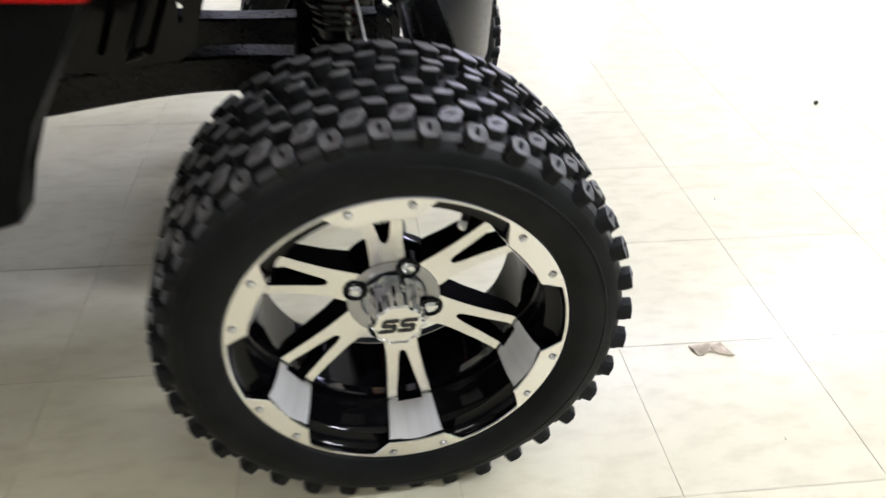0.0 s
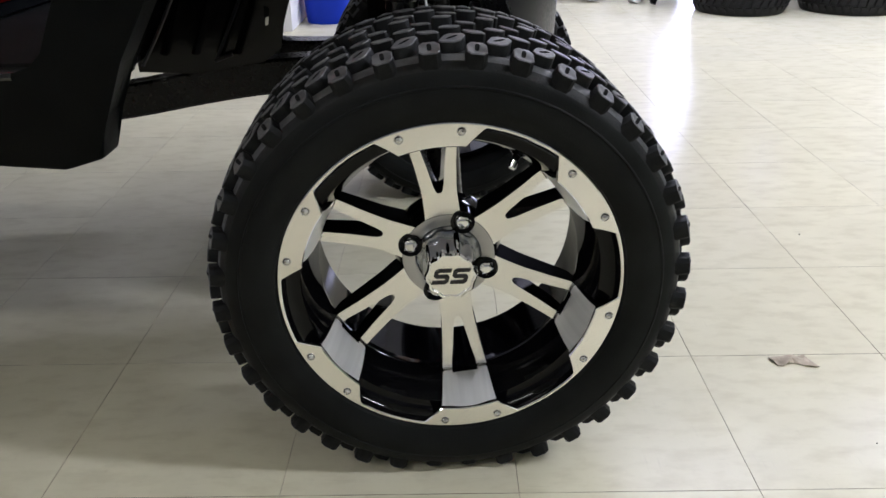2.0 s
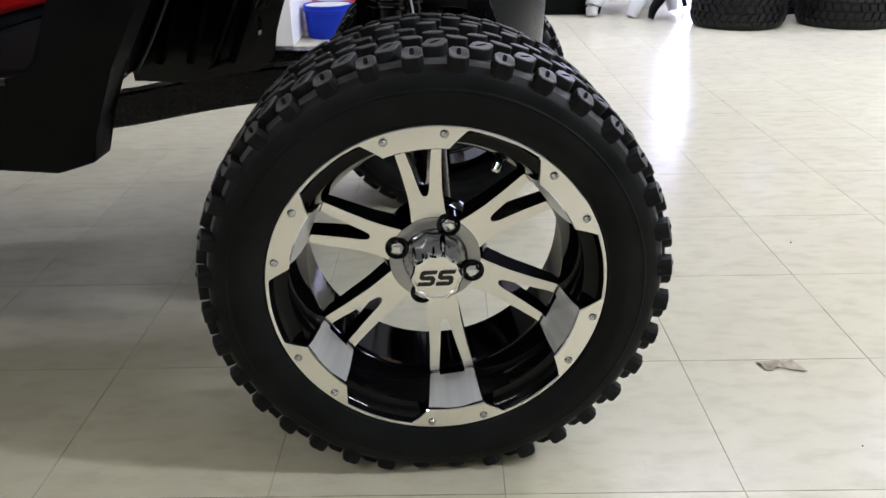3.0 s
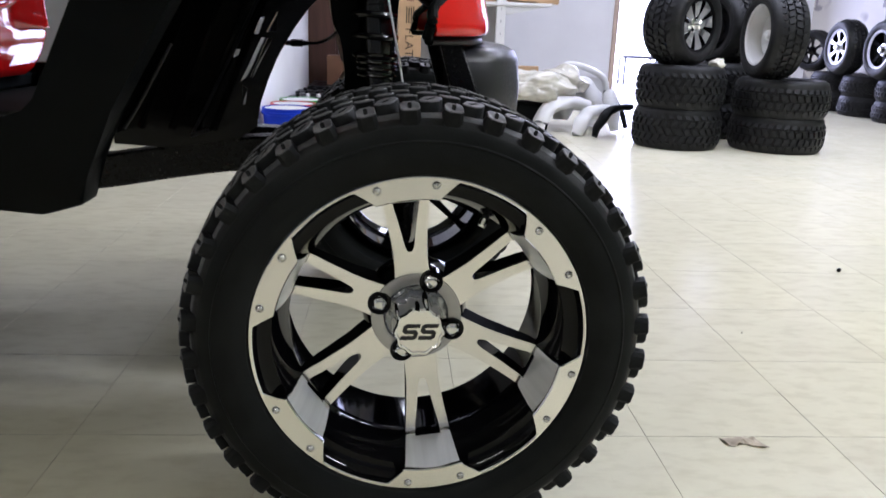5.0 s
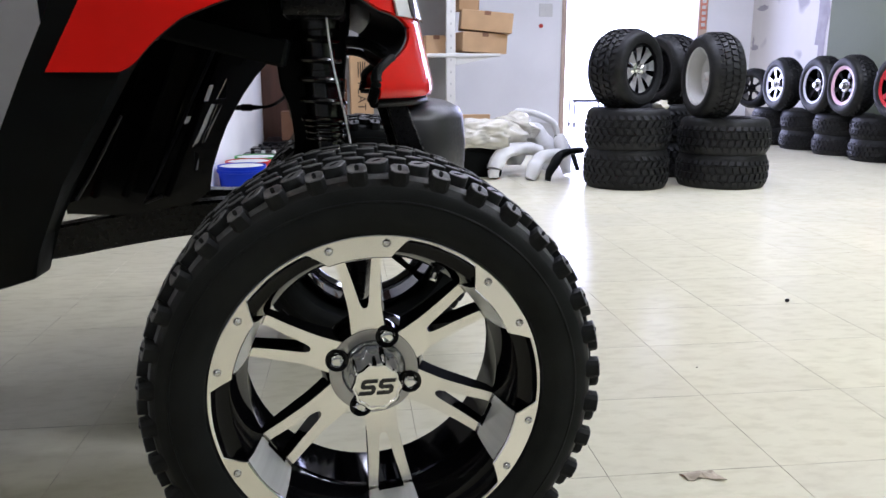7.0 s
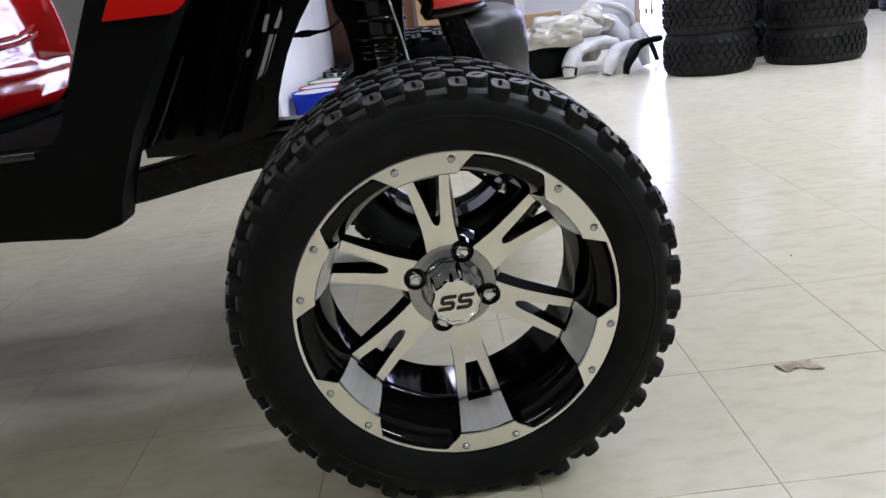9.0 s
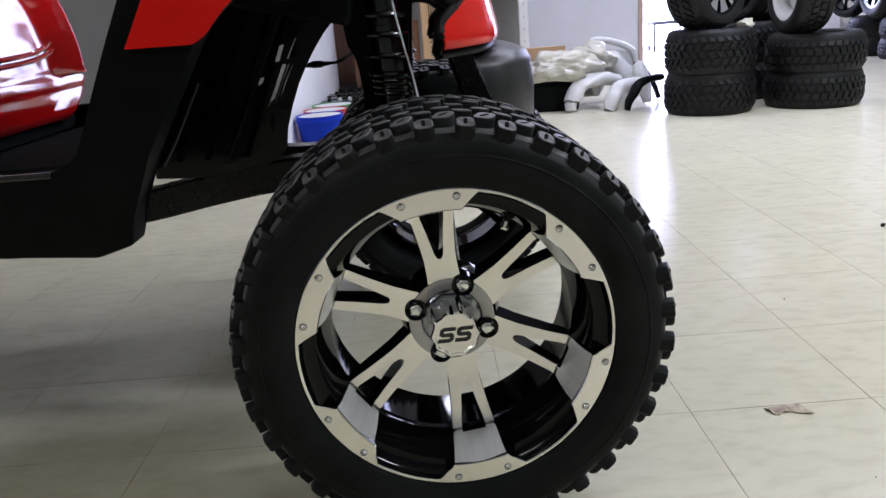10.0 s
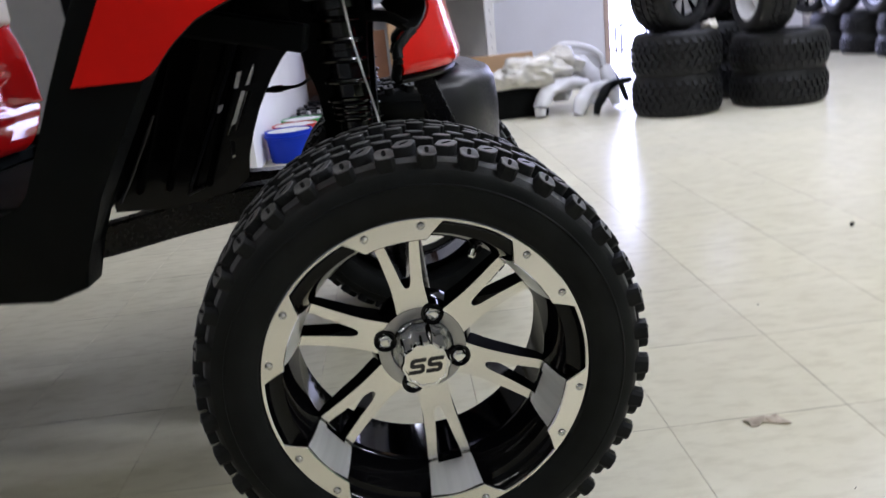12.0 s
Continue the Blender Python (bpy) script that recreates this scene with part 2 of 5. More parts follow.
def part(name, bm, material, parent, label="", m=None, smooth=True, angle=32):
    """One mesh object under a thing or a part; bm is a bmesh or a mesh."""
    me = bm if isinstance(bm, bpy.types.Mesh) else mesh_of(name, bm, material, smooth, angle)
    ob = new(name, me)
    ob.parent = parent
    if m is not None:
        ob.matrix_basis = m
    return tagged(ob, label)


def thing(name, label, category, m=None, bm=None, material=None, group="", kind="", smooth=True, angle=32):
    ob = new(name, mesh_of(name, bm, material, smooth, angle) if bm is not None else None)
    if m is not None:
        ob.matrix_basis = m
    return tagged(ob, label, category, group, kind)


def box(x0, x1, y0, y1, z0, z1, bev=0.0, seg=1, bm=None):
    bm = bm or bmesh.new()
    vs = [bm.verts.new((x, y, z)) for x in (x0, x1) for y in (y0, y1) for z in (z0, z1)]
    fs = [bm.faces.new([vs[i] for i in q]) for q in
          ((0, 1, 3, 2), (4, 6, 7, 5), (0, 4, 5, 1), (2, 3, 7, 6), (0, 2, 6, 4), (1, 5, 7, 3))]
    if bev:
        es = {e for f in fs for e in f.edges}
        bmesh.ops.bevel(bm, geom=list(es), offset=bev, segments=seg, affect="EDGES", profile=0.5)
    return bm


def lathe(profile, seg=64, axis="Y", closed=False, bm=None, mod=None):
    """Turns (radius, along) pairs about the axis."""
    bm = bm or bmesh.new()
    rings = []
    for r, d in profile:
        ring = []
        for i in range(seg):
            a = 2 * math.pi * i / seg
            q = r * (mod(a) if mod else 1)
            u, v = q * math.cos(a), q * math.sin(a)
            ring.append(bm.verts.new((u, d, v) if axis == "Y" else (u, v, d)))
        rings.append(ring)
    pairs = list(zip(rings, rings[1:])) + ([(rings[-1], rings[0])] if closed else [])
    for a, b in pairs:
        for i in range(seg):
            j = (i + 1) % seg
            bm.faces.new((a[i], a[j], b[j], b[i]))
    if not closed:
        for ring, (r, d) in ((rings[0], profile[0]), (rings[-1], profile[-1])):
            if r < 0.0015:
                bmesh.ops.contextual_create(bm, geom=ring)
    return bm


def capped(profile, seg=32, axis="Y", bm=None, mod=None):
    """A lathe whose two ends are closed."""
    first = (0.001, profile[0][1])
    last = (0.001, profile[-1][1])
    return lathe([first, *profile, last], seg, axis, bm=bm, mod=mod)


def prism(outline, y0, y1, bev=0.0, seg=1, bm=None):
    """An outline of (x, z) corners drawn out along y."""
    bm = bm or bmesh.new()
    a = [bm.verts.new((x, y0, z)) for x, z in outline]
    b = [bm.verts.new((x, y1, z)) for x, z in outline]
    n = len(a)
    fs = [bm.faces.new(a), bm.faces.new(b[::-1])]
    for i in range(n):
        fs.append(bm.faces.new((a[i], b[i], b[(i + 1) % n], a[(i + 1) % n])))
    if bev:
        bmesh.ops.bevel(bm, geom=list({e for f in fs for e in f.edges}), offset=bev, segments=seg, affect="EDGES",
                        profile=0.5)
    return bm


def slotted(outline, holes, y0, y1):
    """A plate of (x, z) outline with holes, between y0 and y1."""
    bm = bmesh.new()
    loops = [outline, *holes]
    tris = tessellate_polygon([[Vector((x, z, 0)) for x, z in lp] for lp in loops])
    flat = [p for lp in loops for p in lp]
    a = [bm.verts.new((x, y0, z)) for x, z in flat]
    b = [bm.verts.new((x, y1, z)) for x, z in flat]
    for i, j, k in tris:
        bm.faces.new((a[i], a[j], a[k]))
        bm.faces.new((b[k], b[j], b[i]))
    n = 0
    for lp in loops:
        for i in range(len(lp)):
            p, q = n + i, n + (i + 1) % len(lp)
            bm.faces.new((a[p], b[p], b[q], a[q]))
        n += len(lp)
    return bm


def spline(points, n=8):
    """A smooth line through the points."""
    ps = [Vector(p) for p in points]
    ps = [2 * ps[0] - ps[1], *ps, 2 * ps[-1] - ps[-2]]
    out = []
    for i in range(1, len(ps) - 2):
        p0, p1, p2, p3 = ps[i - 1:i + 3]
        for k in range(n):
            t = k / n
            out.append(0.5 * (2 * p1 + (p2 - p0) * t + (2 * p0 - 5 * p1 + 4 * p2 - p3) * t * t
                              + (3 * p1 - p0 - 3 * p2 + p3) * t ** 3))
    return out + [ps[-2]]


def tube(points, radius, seg=10, bm=None, flat=1.0, up=(0, 0, 1)):
    """A round or flattened rod along a line of points; radius may be a list."""
    bm = bm or bmesh.new()
    ps = [Vector(p) for p in points]
    rings = []
    for i, p in enumerate(ps):
        d = (ps[min(i + 1, len(ps) - 1)] - ps[max(i - 1, 0)]).normalized()
        u = Vector(up)
        if abs(d.dot(u)) > 0.95:
            u = Vector((1, 0, 0))
        s = d.cross(u).normalized()
        w = s.cross(d)
        r = radius[i] if isinstance(radius, (list, tuple)) else radius
        rings.append([bm.verts.new(p + s * r * math.cos(2 * math.pi * k / seg) + w * r * flat * math.sin(2 * math.pi * k / seg))
                      for k in range(seg)])
    for a, b in zip(rings, rings[1:]):
        for k in range(seg):
            bm.faces.new((a[k], a[(k + 1) % seg], b[(k + 1) % seg], b[k]))
    bm.faces.new(rings[0][::-1])
    bm.faces.new(rings[-1])
    return bm


def sheet(rows, bm=None, thick=0.0):
    """A skin over rows of points; with a thickness if asked."""
    bm = bm or bmesh.new()
    vs = [[bm.verts.new(p) for p in row] for row in rows]
    fs = []
    for a, b in zip(vs, vs[1:]):
        for i in range(len(a) - 1):
            fs.append(bm.faces.new((a[i], a[i + 1], b[i + 1], b[i])))
    if thick:
        bmesh.ops.recalc_face_normals(bm, faces=bm.faces)
        bmesh.ops.solidify(bm, geom=fs, thickness=thick)
    return bm


# ---- room ----
X0, X1, Y0, Y1 = -5.2, 3.94, -6.0, 7.2

floor = thing("floor", "cream vinyl tile floor, waxed and scuffed, with dark joints", "floor",
              bm=box(X0 - 0.2, X1 + 0.2, Y0 - 0.2, Y1 + 2.6, -0.2, -0.004), material=M_SEAM, kind="structure")
thing("ceiling", "white board ceiling", "ceiling", bm=box(X0 - 0.2, X1 + 0.2, Y0 - 0.2, Y1 + 0.2, CEIL, CEIL + 0.15),
      material=M_CEIL, kind="structure")
DX0, DX1, DH = 1.88, 3.32, 2.12
bm = box(X0 - 0.15, DX0 - 0.05, Y1, Y1 + 0.15, 0, CEIL)
box(DX1 + 0.1, X1, Y1, Y1 + 0.15, 0, CEIL, bm=bm)
box(DX0 - 0.05, DX1 + 0.1, Y1, Y1 + 0.15, DH + 0.06, CEIL, bm=bm)
thing("wall_north", "white painted wall with an open doorway", "wall", bm=bm, material=M_WALL, kind="structure")
bm = box(X1, X1 + 0.15, 5.78, Y1 + 0.15, 0, CEIL)
thing("wall_east", "off-white painted wall with grey filler patches", "wall", bm=bm, material=M_WALL_E, kind="structure")
thing("wall_east_green", "dull green painted stretch of wall", "wall", bm=box(X1, X1 + 0.15, Y0, 5.78, 0, CEIL),
      material=M_GREEN, kind="structure")
# out of view; its grey is picked to keep the wheel's reflections dark
thing("wall_south", "unseen closing wall, toned grey to dim reflections", "wall", bm=box(X0 - 0.15, X1 + 0.15, Y0 - 0.15, Y0, 0, CEIL), material=M_DIMWALL,
      kind="structure")
thing("wall_west", "white painted wall", "wall", bm=box(X0 - 0.15, X0, Y0, Y1, 0, CEIL), material=M_WALL,
      kind="structure")
thing("wall_partition", "white painted partition wall with a free end", "wall", bm=box(-1.25, -1.15, 2.95, 5.80, 0, CEIL, 0.003), material=M_WALL,
      kind="structure")

door = thing("door_1", "open doorway with a brown painted jamb and daylight outside", "doorway",
             bm=box(DX0 - 0.05, DX0, Y1 - 0.02, Y1 + 0.17, 0, DH, 0.004), material=M_JAMB, kind="structure")
part("jamb", box(DX1, DX1 + 0.1, Y1 - 0.02, Y1 + 0.17, 0, DH, 0.004), M_JAMB, door)
part("head", box(DX0 - 0.05, DX1 + 0.1, Y1 - 0.02, Y1 + 0.17, DH + 0.002, DH + 0.06, 0.004), M_JAMB, door)
thing("backdrop", "glaring white daylight outside the door", "daylight",
      bm=sheet([[(-2, Y1 + 2.4, -0.1), (8, Y1 + 2.4, -0.1)], [(-2, Y1 + 2.4, 3.6), (8, Y1 + 2.4, 3.6)]]), material=M_OUT,
      kind="structure")
bench = thing("bench", "low grey metal bench outside the open doorway", "bench", pose(2.56, 8.6, 0), box(-0.22, 0.22, -0.15, 0.15, 0.31, 0.345, 0.004), M_BENCH)
for bx in (-0.20, 0.18):
    for by in (-0.13, 0.11):
        part("leg", box(bx, bx + 0.02, by, by + 0.02, 0.0, 0.3095), M_BENCH, bench)
bm = bmesh.new()
for (cy, cz, ry, rz) in ((6.99, 1.33, 0.11, 0.03), (5.885, 1.20, 0.085, 0.5), (7.10, 0.93, 0.08, 0.03), (7.14, 0.99, 0.02, 0.06)):
    ring = []
    for i in range(14):
        a = 2 * math.pi * i / 14
        k = 1 + 0.35 * math.sin(3.1 * i + cy)
        ring.append(bm.verts.new((X1 - 0.003, cy + ry * k * math.cos(a), cz + rz * k * math.sin(a))))
    bm.faces.new(ring)
thing("wall_filler", "grey filler patches on the wall", "wall patch", bm=bm, material=M_FILLER, kind="structure")

for x, y, share in FILL_TROFFERS:
    lamp = thing("fill_ceiling_light", "unseen ceiling light, added to light the room", "ceiling light", group="ceiling lights",
                 m=pose(x, y, CEIL), bm=box(-0.62, 0.62, -0.16, 0.16, -0.07, -0.001, 0.006), material=M_STEEL)
    part("diffuser", box(-0.58, 0.58, -0.12, 0.12, -0.078, -0.0715), M_TUBE, lamp, "glowing diffuser of the added ceiling light")
    data = bpy.data.lights.new("fill_light", "AREA")
    data.shape, data.size, data.size_y, data.energy, data.color = "RECTANGLE", 1.16, 0.24, LAMP_POWER * share, WARM_FILL if x < 0 else COOL_FILL if y > 2 else LAMP_COLOUR
    new("fill_light", data).matrix_basis = pose(x, y, CEIL - 0.085)

# ---- the wheel with its split spokes ----
SPOKE0 = 36.7                  # degrees of the first spoke
WHEEL_C = (-0.386, -0.264, 0.273)
NPITCH = 36


def polar(deg, r, d):
    a = radians(deg)
    return (r * math.cos(a), d, r * math.sin(a))


def lip_mesh():
    bm = bmesh.new()
    n = 720

    def inner(deg):
        k = abs((deg - SPOKE0 + 30) % 60 - 30)
        return 0.1750 + 0.0228 * min(1, max(0, (k - 12.0) / 5.5))
    rows = []
    for i in range(n):
        deg = 360 * i / n
        ri = inner(deg)
        rows.append([bm.verts.new(polar(deg, r, d)) for r, d in
                     ((ri + 0.0005, 0.007), (ri, 0.0012), (ri + 0.0012, 0.0), (0.2010, 0.0), (0.2024, 0.0005), (0.2034, 0.0016), (0.2038, 0.0032), (0.2038, 0.009))])
    for a, b in zip(rows, rows[1:] + rows[:1]):
        for k in range(7):
            f = bm.faces.new((a[k], a[k + 1], b[k + 1], b[k]))
            f.material_index = 1 if k == 0 else 2 if k in (1, 3, 4, 5, 6) else 0
    return mesh_of("lip", bm, [M_ALU, M_GLOSS, M_CHROME], angle=12)


def spoke_mesh():
    """One split spoke, pointing along +z: flat arms that meet at the hub and a sheer brushed foot that climbs to the lip."""
    bm = bmesh.new()
    # radius, depth, half width, half slit, back radius, back depth
    rows = [(0.0505, 0.0834, 0.0225, 0, 0.0505, 0.130), (0.066, 0.0828, 0.0215, 0, 0.066, 0.128),
            (0.084, 0.0812, 0.0212, 0, 0.084, 0.124), (0.0885, 0.0805, 0.0213, 0.0022, 0.0885, 0.122),
            (0.092, 0.0800, 0.0215, 0.0045, 0.092, 0.121), (0.098, 0.0790, 0.0219, 0.0062, 0.098, 0.119),
            (0.128, 0.0743, 0.0250, 0.0112, 0.128, 0.110), (0.1525, 0.0703, 0.0285, 0.0160, 0.156, 0.100),
            (0.1578, 0.0682, 0.0292, 0.0166, 0.1650, 0.090), (0.1600, 0.0640, 0.0295, 0.0168, 0.1665, 0.083),
            (0.1608, 0.0590, 0.0297, 0.0168, 0.1680, 0.074), (0.1610, 0.0575, 0.0298, 0, 0.1690, 0.072),
            (0.1635, 0.0420, 0.0312, 0, 0.1720, 0.048), (0.1682, 0.0220, 0.0330, 0, 0.1810, 0.028),
            (0.1752, 0.0040, 0.0355, 0, 0.1960, 0.009)]
    grid = []
    for r, d, vo, vi, rb, db in rows:
        vi = max(vi, 0.0008)
        f = [bm.verts.new((v, d, r)) for v in (-vo, -vi, vi, vo)]
        vb = max(vi - 0.0022, 0.0006)  # the slit narrows towards the back
        b = [bm.verts.new((v, db, rb)) for v in (-vo, -vb, vb, vo)]
        grid.append((f, b, rows[len(grid)][3] > 0, r))

    def face(vs, mi):
        bm.faces.new(vs).material_index = mi
    for n, ((f0, b0, s0, r0), (f1, b1, s1, r1)) in enumerate(zip(grid, grid[1:])):
        slit = s0 and s1
        top = 1 if n >= 9 else 0
        for k in (0, 1, 2):
            if k == 1 and slit:
                continue
            face((f0[k], f0[k + 1], f1[k + 1], f1[k]), top)
            face((b0[k + 1], b0[k], b1[k], b1[k + 1]), 2)
        face((b0[0], f0[0], f1[0], b1[0]), 2)
        face((f0[3], b0[3], b1[3], f1[3]), 2)
        if slit:
            face((f0[1], b0[1], b1[1], f1[1]), 3)
            face((b0[2], f0[2], f1[2], b1[2]), 3)
    first, last = grid[0], grid[-1]
    for k in (0, 1, 2):
        face((first[1][k], first[1][k + 1], first[0][k + 1], first[0][k]), 2)
        face((last[0][k], last[0][k + 1], last[1][k + 1], last[1][k]), 2)
    ends = [i for i, g in enumerate(grid) if g[2]]
    for i in (ends[0], ends[-1]):
        f, b = grid[i][0], grid[i][1]
        face((f[1], f[2], b[2], b[1]), 2)
    return mesh_of("spoke", bm, [M_ALU, M_BRUSH, M_SPOKESIDE, M_SLIT], angle=24)


def block_mesh(name, half_w, d0, d1, foot, tops, skew=0.0, dimple=True, taper=0.88, over=0.0, flare=1.35, cut=0.2):
    """A tread lug at the top of the wheel: x along the tread, y across, z outwards. tops: tip radius at d0 and d1."""
    bm = bmesh.new()

    def ring(k, za, zb, ex=0.0):
        w = half_w * k
        c = (d0 + d1) / 2
        h = (d1 - d0) / 2 * min(1.0, k)
        y0 = c - h if not over or not ex else d0 + (over if d0 > d1 else -over) * ex
        q = [Vector(p) for p in ((-w - skew, y0, za), (w - skew, y0, za), (w + skew, c + h, zb), (-w + skew, c + h, zb))]
        return [bm.verts.new(q[i].lerp(q[j], cut)) for i in range(4) for j in ((i - 1) % 4, (i + 1) % 4)]
    mid = [f + 0.34 * (q - f) for f, q in zip(foot, tops)]
    rings = [ring(flare, foot[0], foot[1]), ring(1.0, mid[0], mid[1]), ring(taper + 0.04, tops[0] - 0.0012, tops[1] - 0.0012, 1.0), ring(taper - 0.03, tops[0], tops[1], 0.75)]
    if dimple:
        rings += [ring(0.20, tops[0], tops[1]), ring(0.06, tops[0] - 0.0030, tops[1] - 0.0030)]
    # lit tops get the pale rubber; shaded sides and dimples the dark one
    for n, (a, b) in enumerate(zip(rings, rings[1:])):
        for k in range(8):
            bm.faces.new((a[k], a[(k + 1) % 8], b[(k + 1) % 8], b[k])).material_index = 1 if n in (2, 3) else 0
    bm.faces.new(rings[-1]).material_index = 0 if dimple else 1
    return mesh_of(name, bm, [M_TREAD, M_DUST_LIT], angle=38)


TW = 0.232                     # tyre width


def tread_rows():
    """The lugs of the outer and of the inner half of the tread: (mesh, phase in pitches, every how many, offset)."""
    def both(name, half_w, d0, d1, foot, tops, skew=0.0, dimple=True, over=0.0):
        a = block_mesh(name, half_w, d0, d1, foot, tops, skew, dimple, over=over)
        b = block_mesh(name, half_w, TW - d0, TW - d1, foot, tops, skew, dimple, over=over)
        return a, b
    outer = both("tread_block", 0.0116, -0.004, 0.018, (0.2500, 0.264), (0.2770, 0.2830), over=0.0035)
    outer_long = both("tread_block", 0.0120, -0.0035, 0.019, (0.2500, 0.264), (0.2775, 0.2835), over=0.003)
    second = both("tread_block", 0.0125, 0.016, 0.044, (0.258, 0.266), (0.2835, 0.2860), skew=0.005, over=0.002)
    third = both("tread_block", 0.0112, 0.0495, 0.0630, (0.266, 0.267), (0.2855, 0.2860), skew=-0.004, dimple=False)
    fourth = both("tread_block", 0.0108, 0.0705, 0.0835, (0.266, 0.267), (0.2862, 0.2865), skew=0.004, dimple=False)
    fifth = both("tread_block", 0.0108, 0.0925, 0.1055, (0.267, 0.267), (0.2866, 0.2866), skew=-0.003, dimple=False)
    return [[(outer[k], 0.0, 2, 0), (outer_long[k], 0.0, 2, 1), (second[k], 0.5, 1, 0), (third[k], 0.0, 1, 0), (fourth[k], 0.5, 1, 0), (fifth[k], 0.12 + 0.5 * k, 1, 0)]
            for k in (0, 1)]


def tyre_profile(r_in=0.202, r_out=0.2685, w=TW, bulge=0.013, d0=0.0):
    half = [(r_in, 0.006), (r_in + 0.003, -0.003), (r_in + (r_out - r_in) * 0.22, -bulge * 0.78),
            (r_in + (r_out - r_in) * 0.30, -bulge * 0.92), (r_in + (r_out - r_in) * 0.46, -bulge),
            (r_in + (r_out - r_in) * 0.60, -bulge * 0.85), (r_in + (r_out - r_in) * 0.612, -bulge * 0.92), (r_in + (r_out - r_in) * 0.632, -bulge * 0.88),
            (r_in + (r_out - r_in) * 0.645, -bulge * 0.77), (r_in + (r_out - r_in) * 0.66, -bulge * 0.75), (r_in + (r_out - r_in) * 0.78, -bulge * 0.55),
            (r_in + (r_out - r_in) * 0.87, -bulge * 0.28), (r_in + (r_out - r_in) * 0.93, 0.0008), (r_in + (r_out - r_in) * 0.97, 0.007),
            (r_in + (r_out - r_in) * 0.99, 0.020), (r_out - 0.0002, 0.050)]
    prof = half + [(r_out, w / 2)] + [(r, w - d) for r, d in reversed(half)]
    return [(r, d + d0) for r, d in prof]


def barrel_mesh():
    """Deep barrel: a chamfered pocket behind the lip, a tapered throat, then the long back half."""
    cove = [(0.1784 + 0.0198 * math.cos(radians(9 * k)), 0.0036 + 0.0167 * math.sin(radians(9 * k))) for k in range(11)]
    bm = lathe([(0.2015, 0.0045), (0.1995, 0.0030)] + cove + [(0.1774, 0.0220), (0.1614, 0.0665), (0.1608, 0.070),
                (0.1614, 0.075), (0.1690, 0.094), (0.1715, 0.097), (0.1715, 0.107), (0.1735, 0.110), (0.1735, 0.187), (0.177, 0.193),
                (0.182, 0.19), (0.182, 0.06), (0.2015, 0.012)], 144, closed=True)
    return mesh_of("wheel", bm, M_GLOSS, angle=14)


def hub_mesh():
    bm = lathe([(0.001, 0.0905), (0.034, 0.0905), (0.0392, 0.0888), (0.0412, 0.0868), (0.0418, 0.0862), (0.0425, 0.0852), (0.0560, 0.0820), (0.0580, 0.0824),
                (0.0592, 0.0845), (0.0620, 0.0900), (0.0690, 0.115), (0.0690, 0.130), (0.050, 0.135)], 96)
    for f in bm.faces:
        c = f.calc_center_median()
        f.material_index = 1 if c.xz.length > 0.0585 or c.y > 0.12 else 2 if c.xz.length > 0.0421 else 0
    return mesh_of("hub", bm, [M_HUB, M_GLOSS, M_RING])


def cap_mesh():
    def scallop(a):
        return 1 + 0.035 * math.cos(10 * a)
    bm = lathe([(0.001, 0.0318), (0.0262, 0.0316), (0.0270, 0.0294), (0.0294, 0.0294), (0.0314, 0.0320), (0.0318, 0.0400), (0.0330, 0.0885)],
               120, mod=scallop)
    for f in bm.faces:
        c = f.calc_center_median()
        f.material_index = 1 if c.y > 0.0300 and c.xz.length < 0.0266 else 0
    return mesh_of("center_cap", bm, [M_CHROME, M_ALU])


def mark_mesh():
    """A slanted dark shape, folded twice like a ribbon."""
    bm = bmesh.new()
    pts = [(0.0085, 0.0072), (-0.0050, 0.0072), (-0.0082, 0.0052), (-0.0082, 0.0004), (-0.0052, -0.0016), (0.0030, -0.0016), (0.0040, -0.0024), (0.0040, -0.0034),
           (0.0030, -0.0040), (-0.0085, -0.0040), (-0.0085, -0.0072), (0.0050, -0.0072), (0.0082, -0.0052), (0.0082, -0.0004), (0.0052, 0.0016), (-0.0030, 0.0016),
           (-0.0040, 0.0024), (-0.0040, 0.0034), (-0.0030, 0.0040), (0.0085, 0.0040)]
    prism(pts, 0.0305, 0.0320, bm=bm)
    for v in bm.verts:
        v.co.x, v.co.z = 1.20 * (v.co.x + 0.28 * v.co.z), 1.42 * v.co.z
    return mesh_of("cap_mark", bm, M_MARK, smooth=False)


def lug_mesh():
    bm = capped([(0.0040, 0.0770), (0.0078, 0.0785), (0.0094, 0.0815), (0.0100, 0.086), (0.0100, 0.099)], 6 * 4, mod=lambda a: 1 + 0.05 * abs(math.cos(3 * a)))
    return mesh_of("lug_nut", bm, M_CHROME, angle=45)


def seat_mesh():
    bm = lathe([(0.0090, 0.0850), (0.0100, 0.0822), (0.0140, 0.0806), (0.0146, 0.0803), (0.0152, 0.0810), (0.0156, 0.098)], 32)
    return mesh_of("lug_seat", bm, M_GLOSS)


def rivet_mesh():
    bm = lathe([(0.001, -0.0034), (0.0020, -0.0031), (0.0034, -0.0022), (0.0041, -0.0010), (0.0044, -0.0003), (0.0052, -0.0004), (0.0056, 0.0006)], 20)
    for f in bm.faces:
        f.material_index = 1 if 0.0040 < f.calc_center_median().xz.length < 0.0044 else 0
    return mesh_of("rivet", bm, [M_BOLT, M_FRAME])


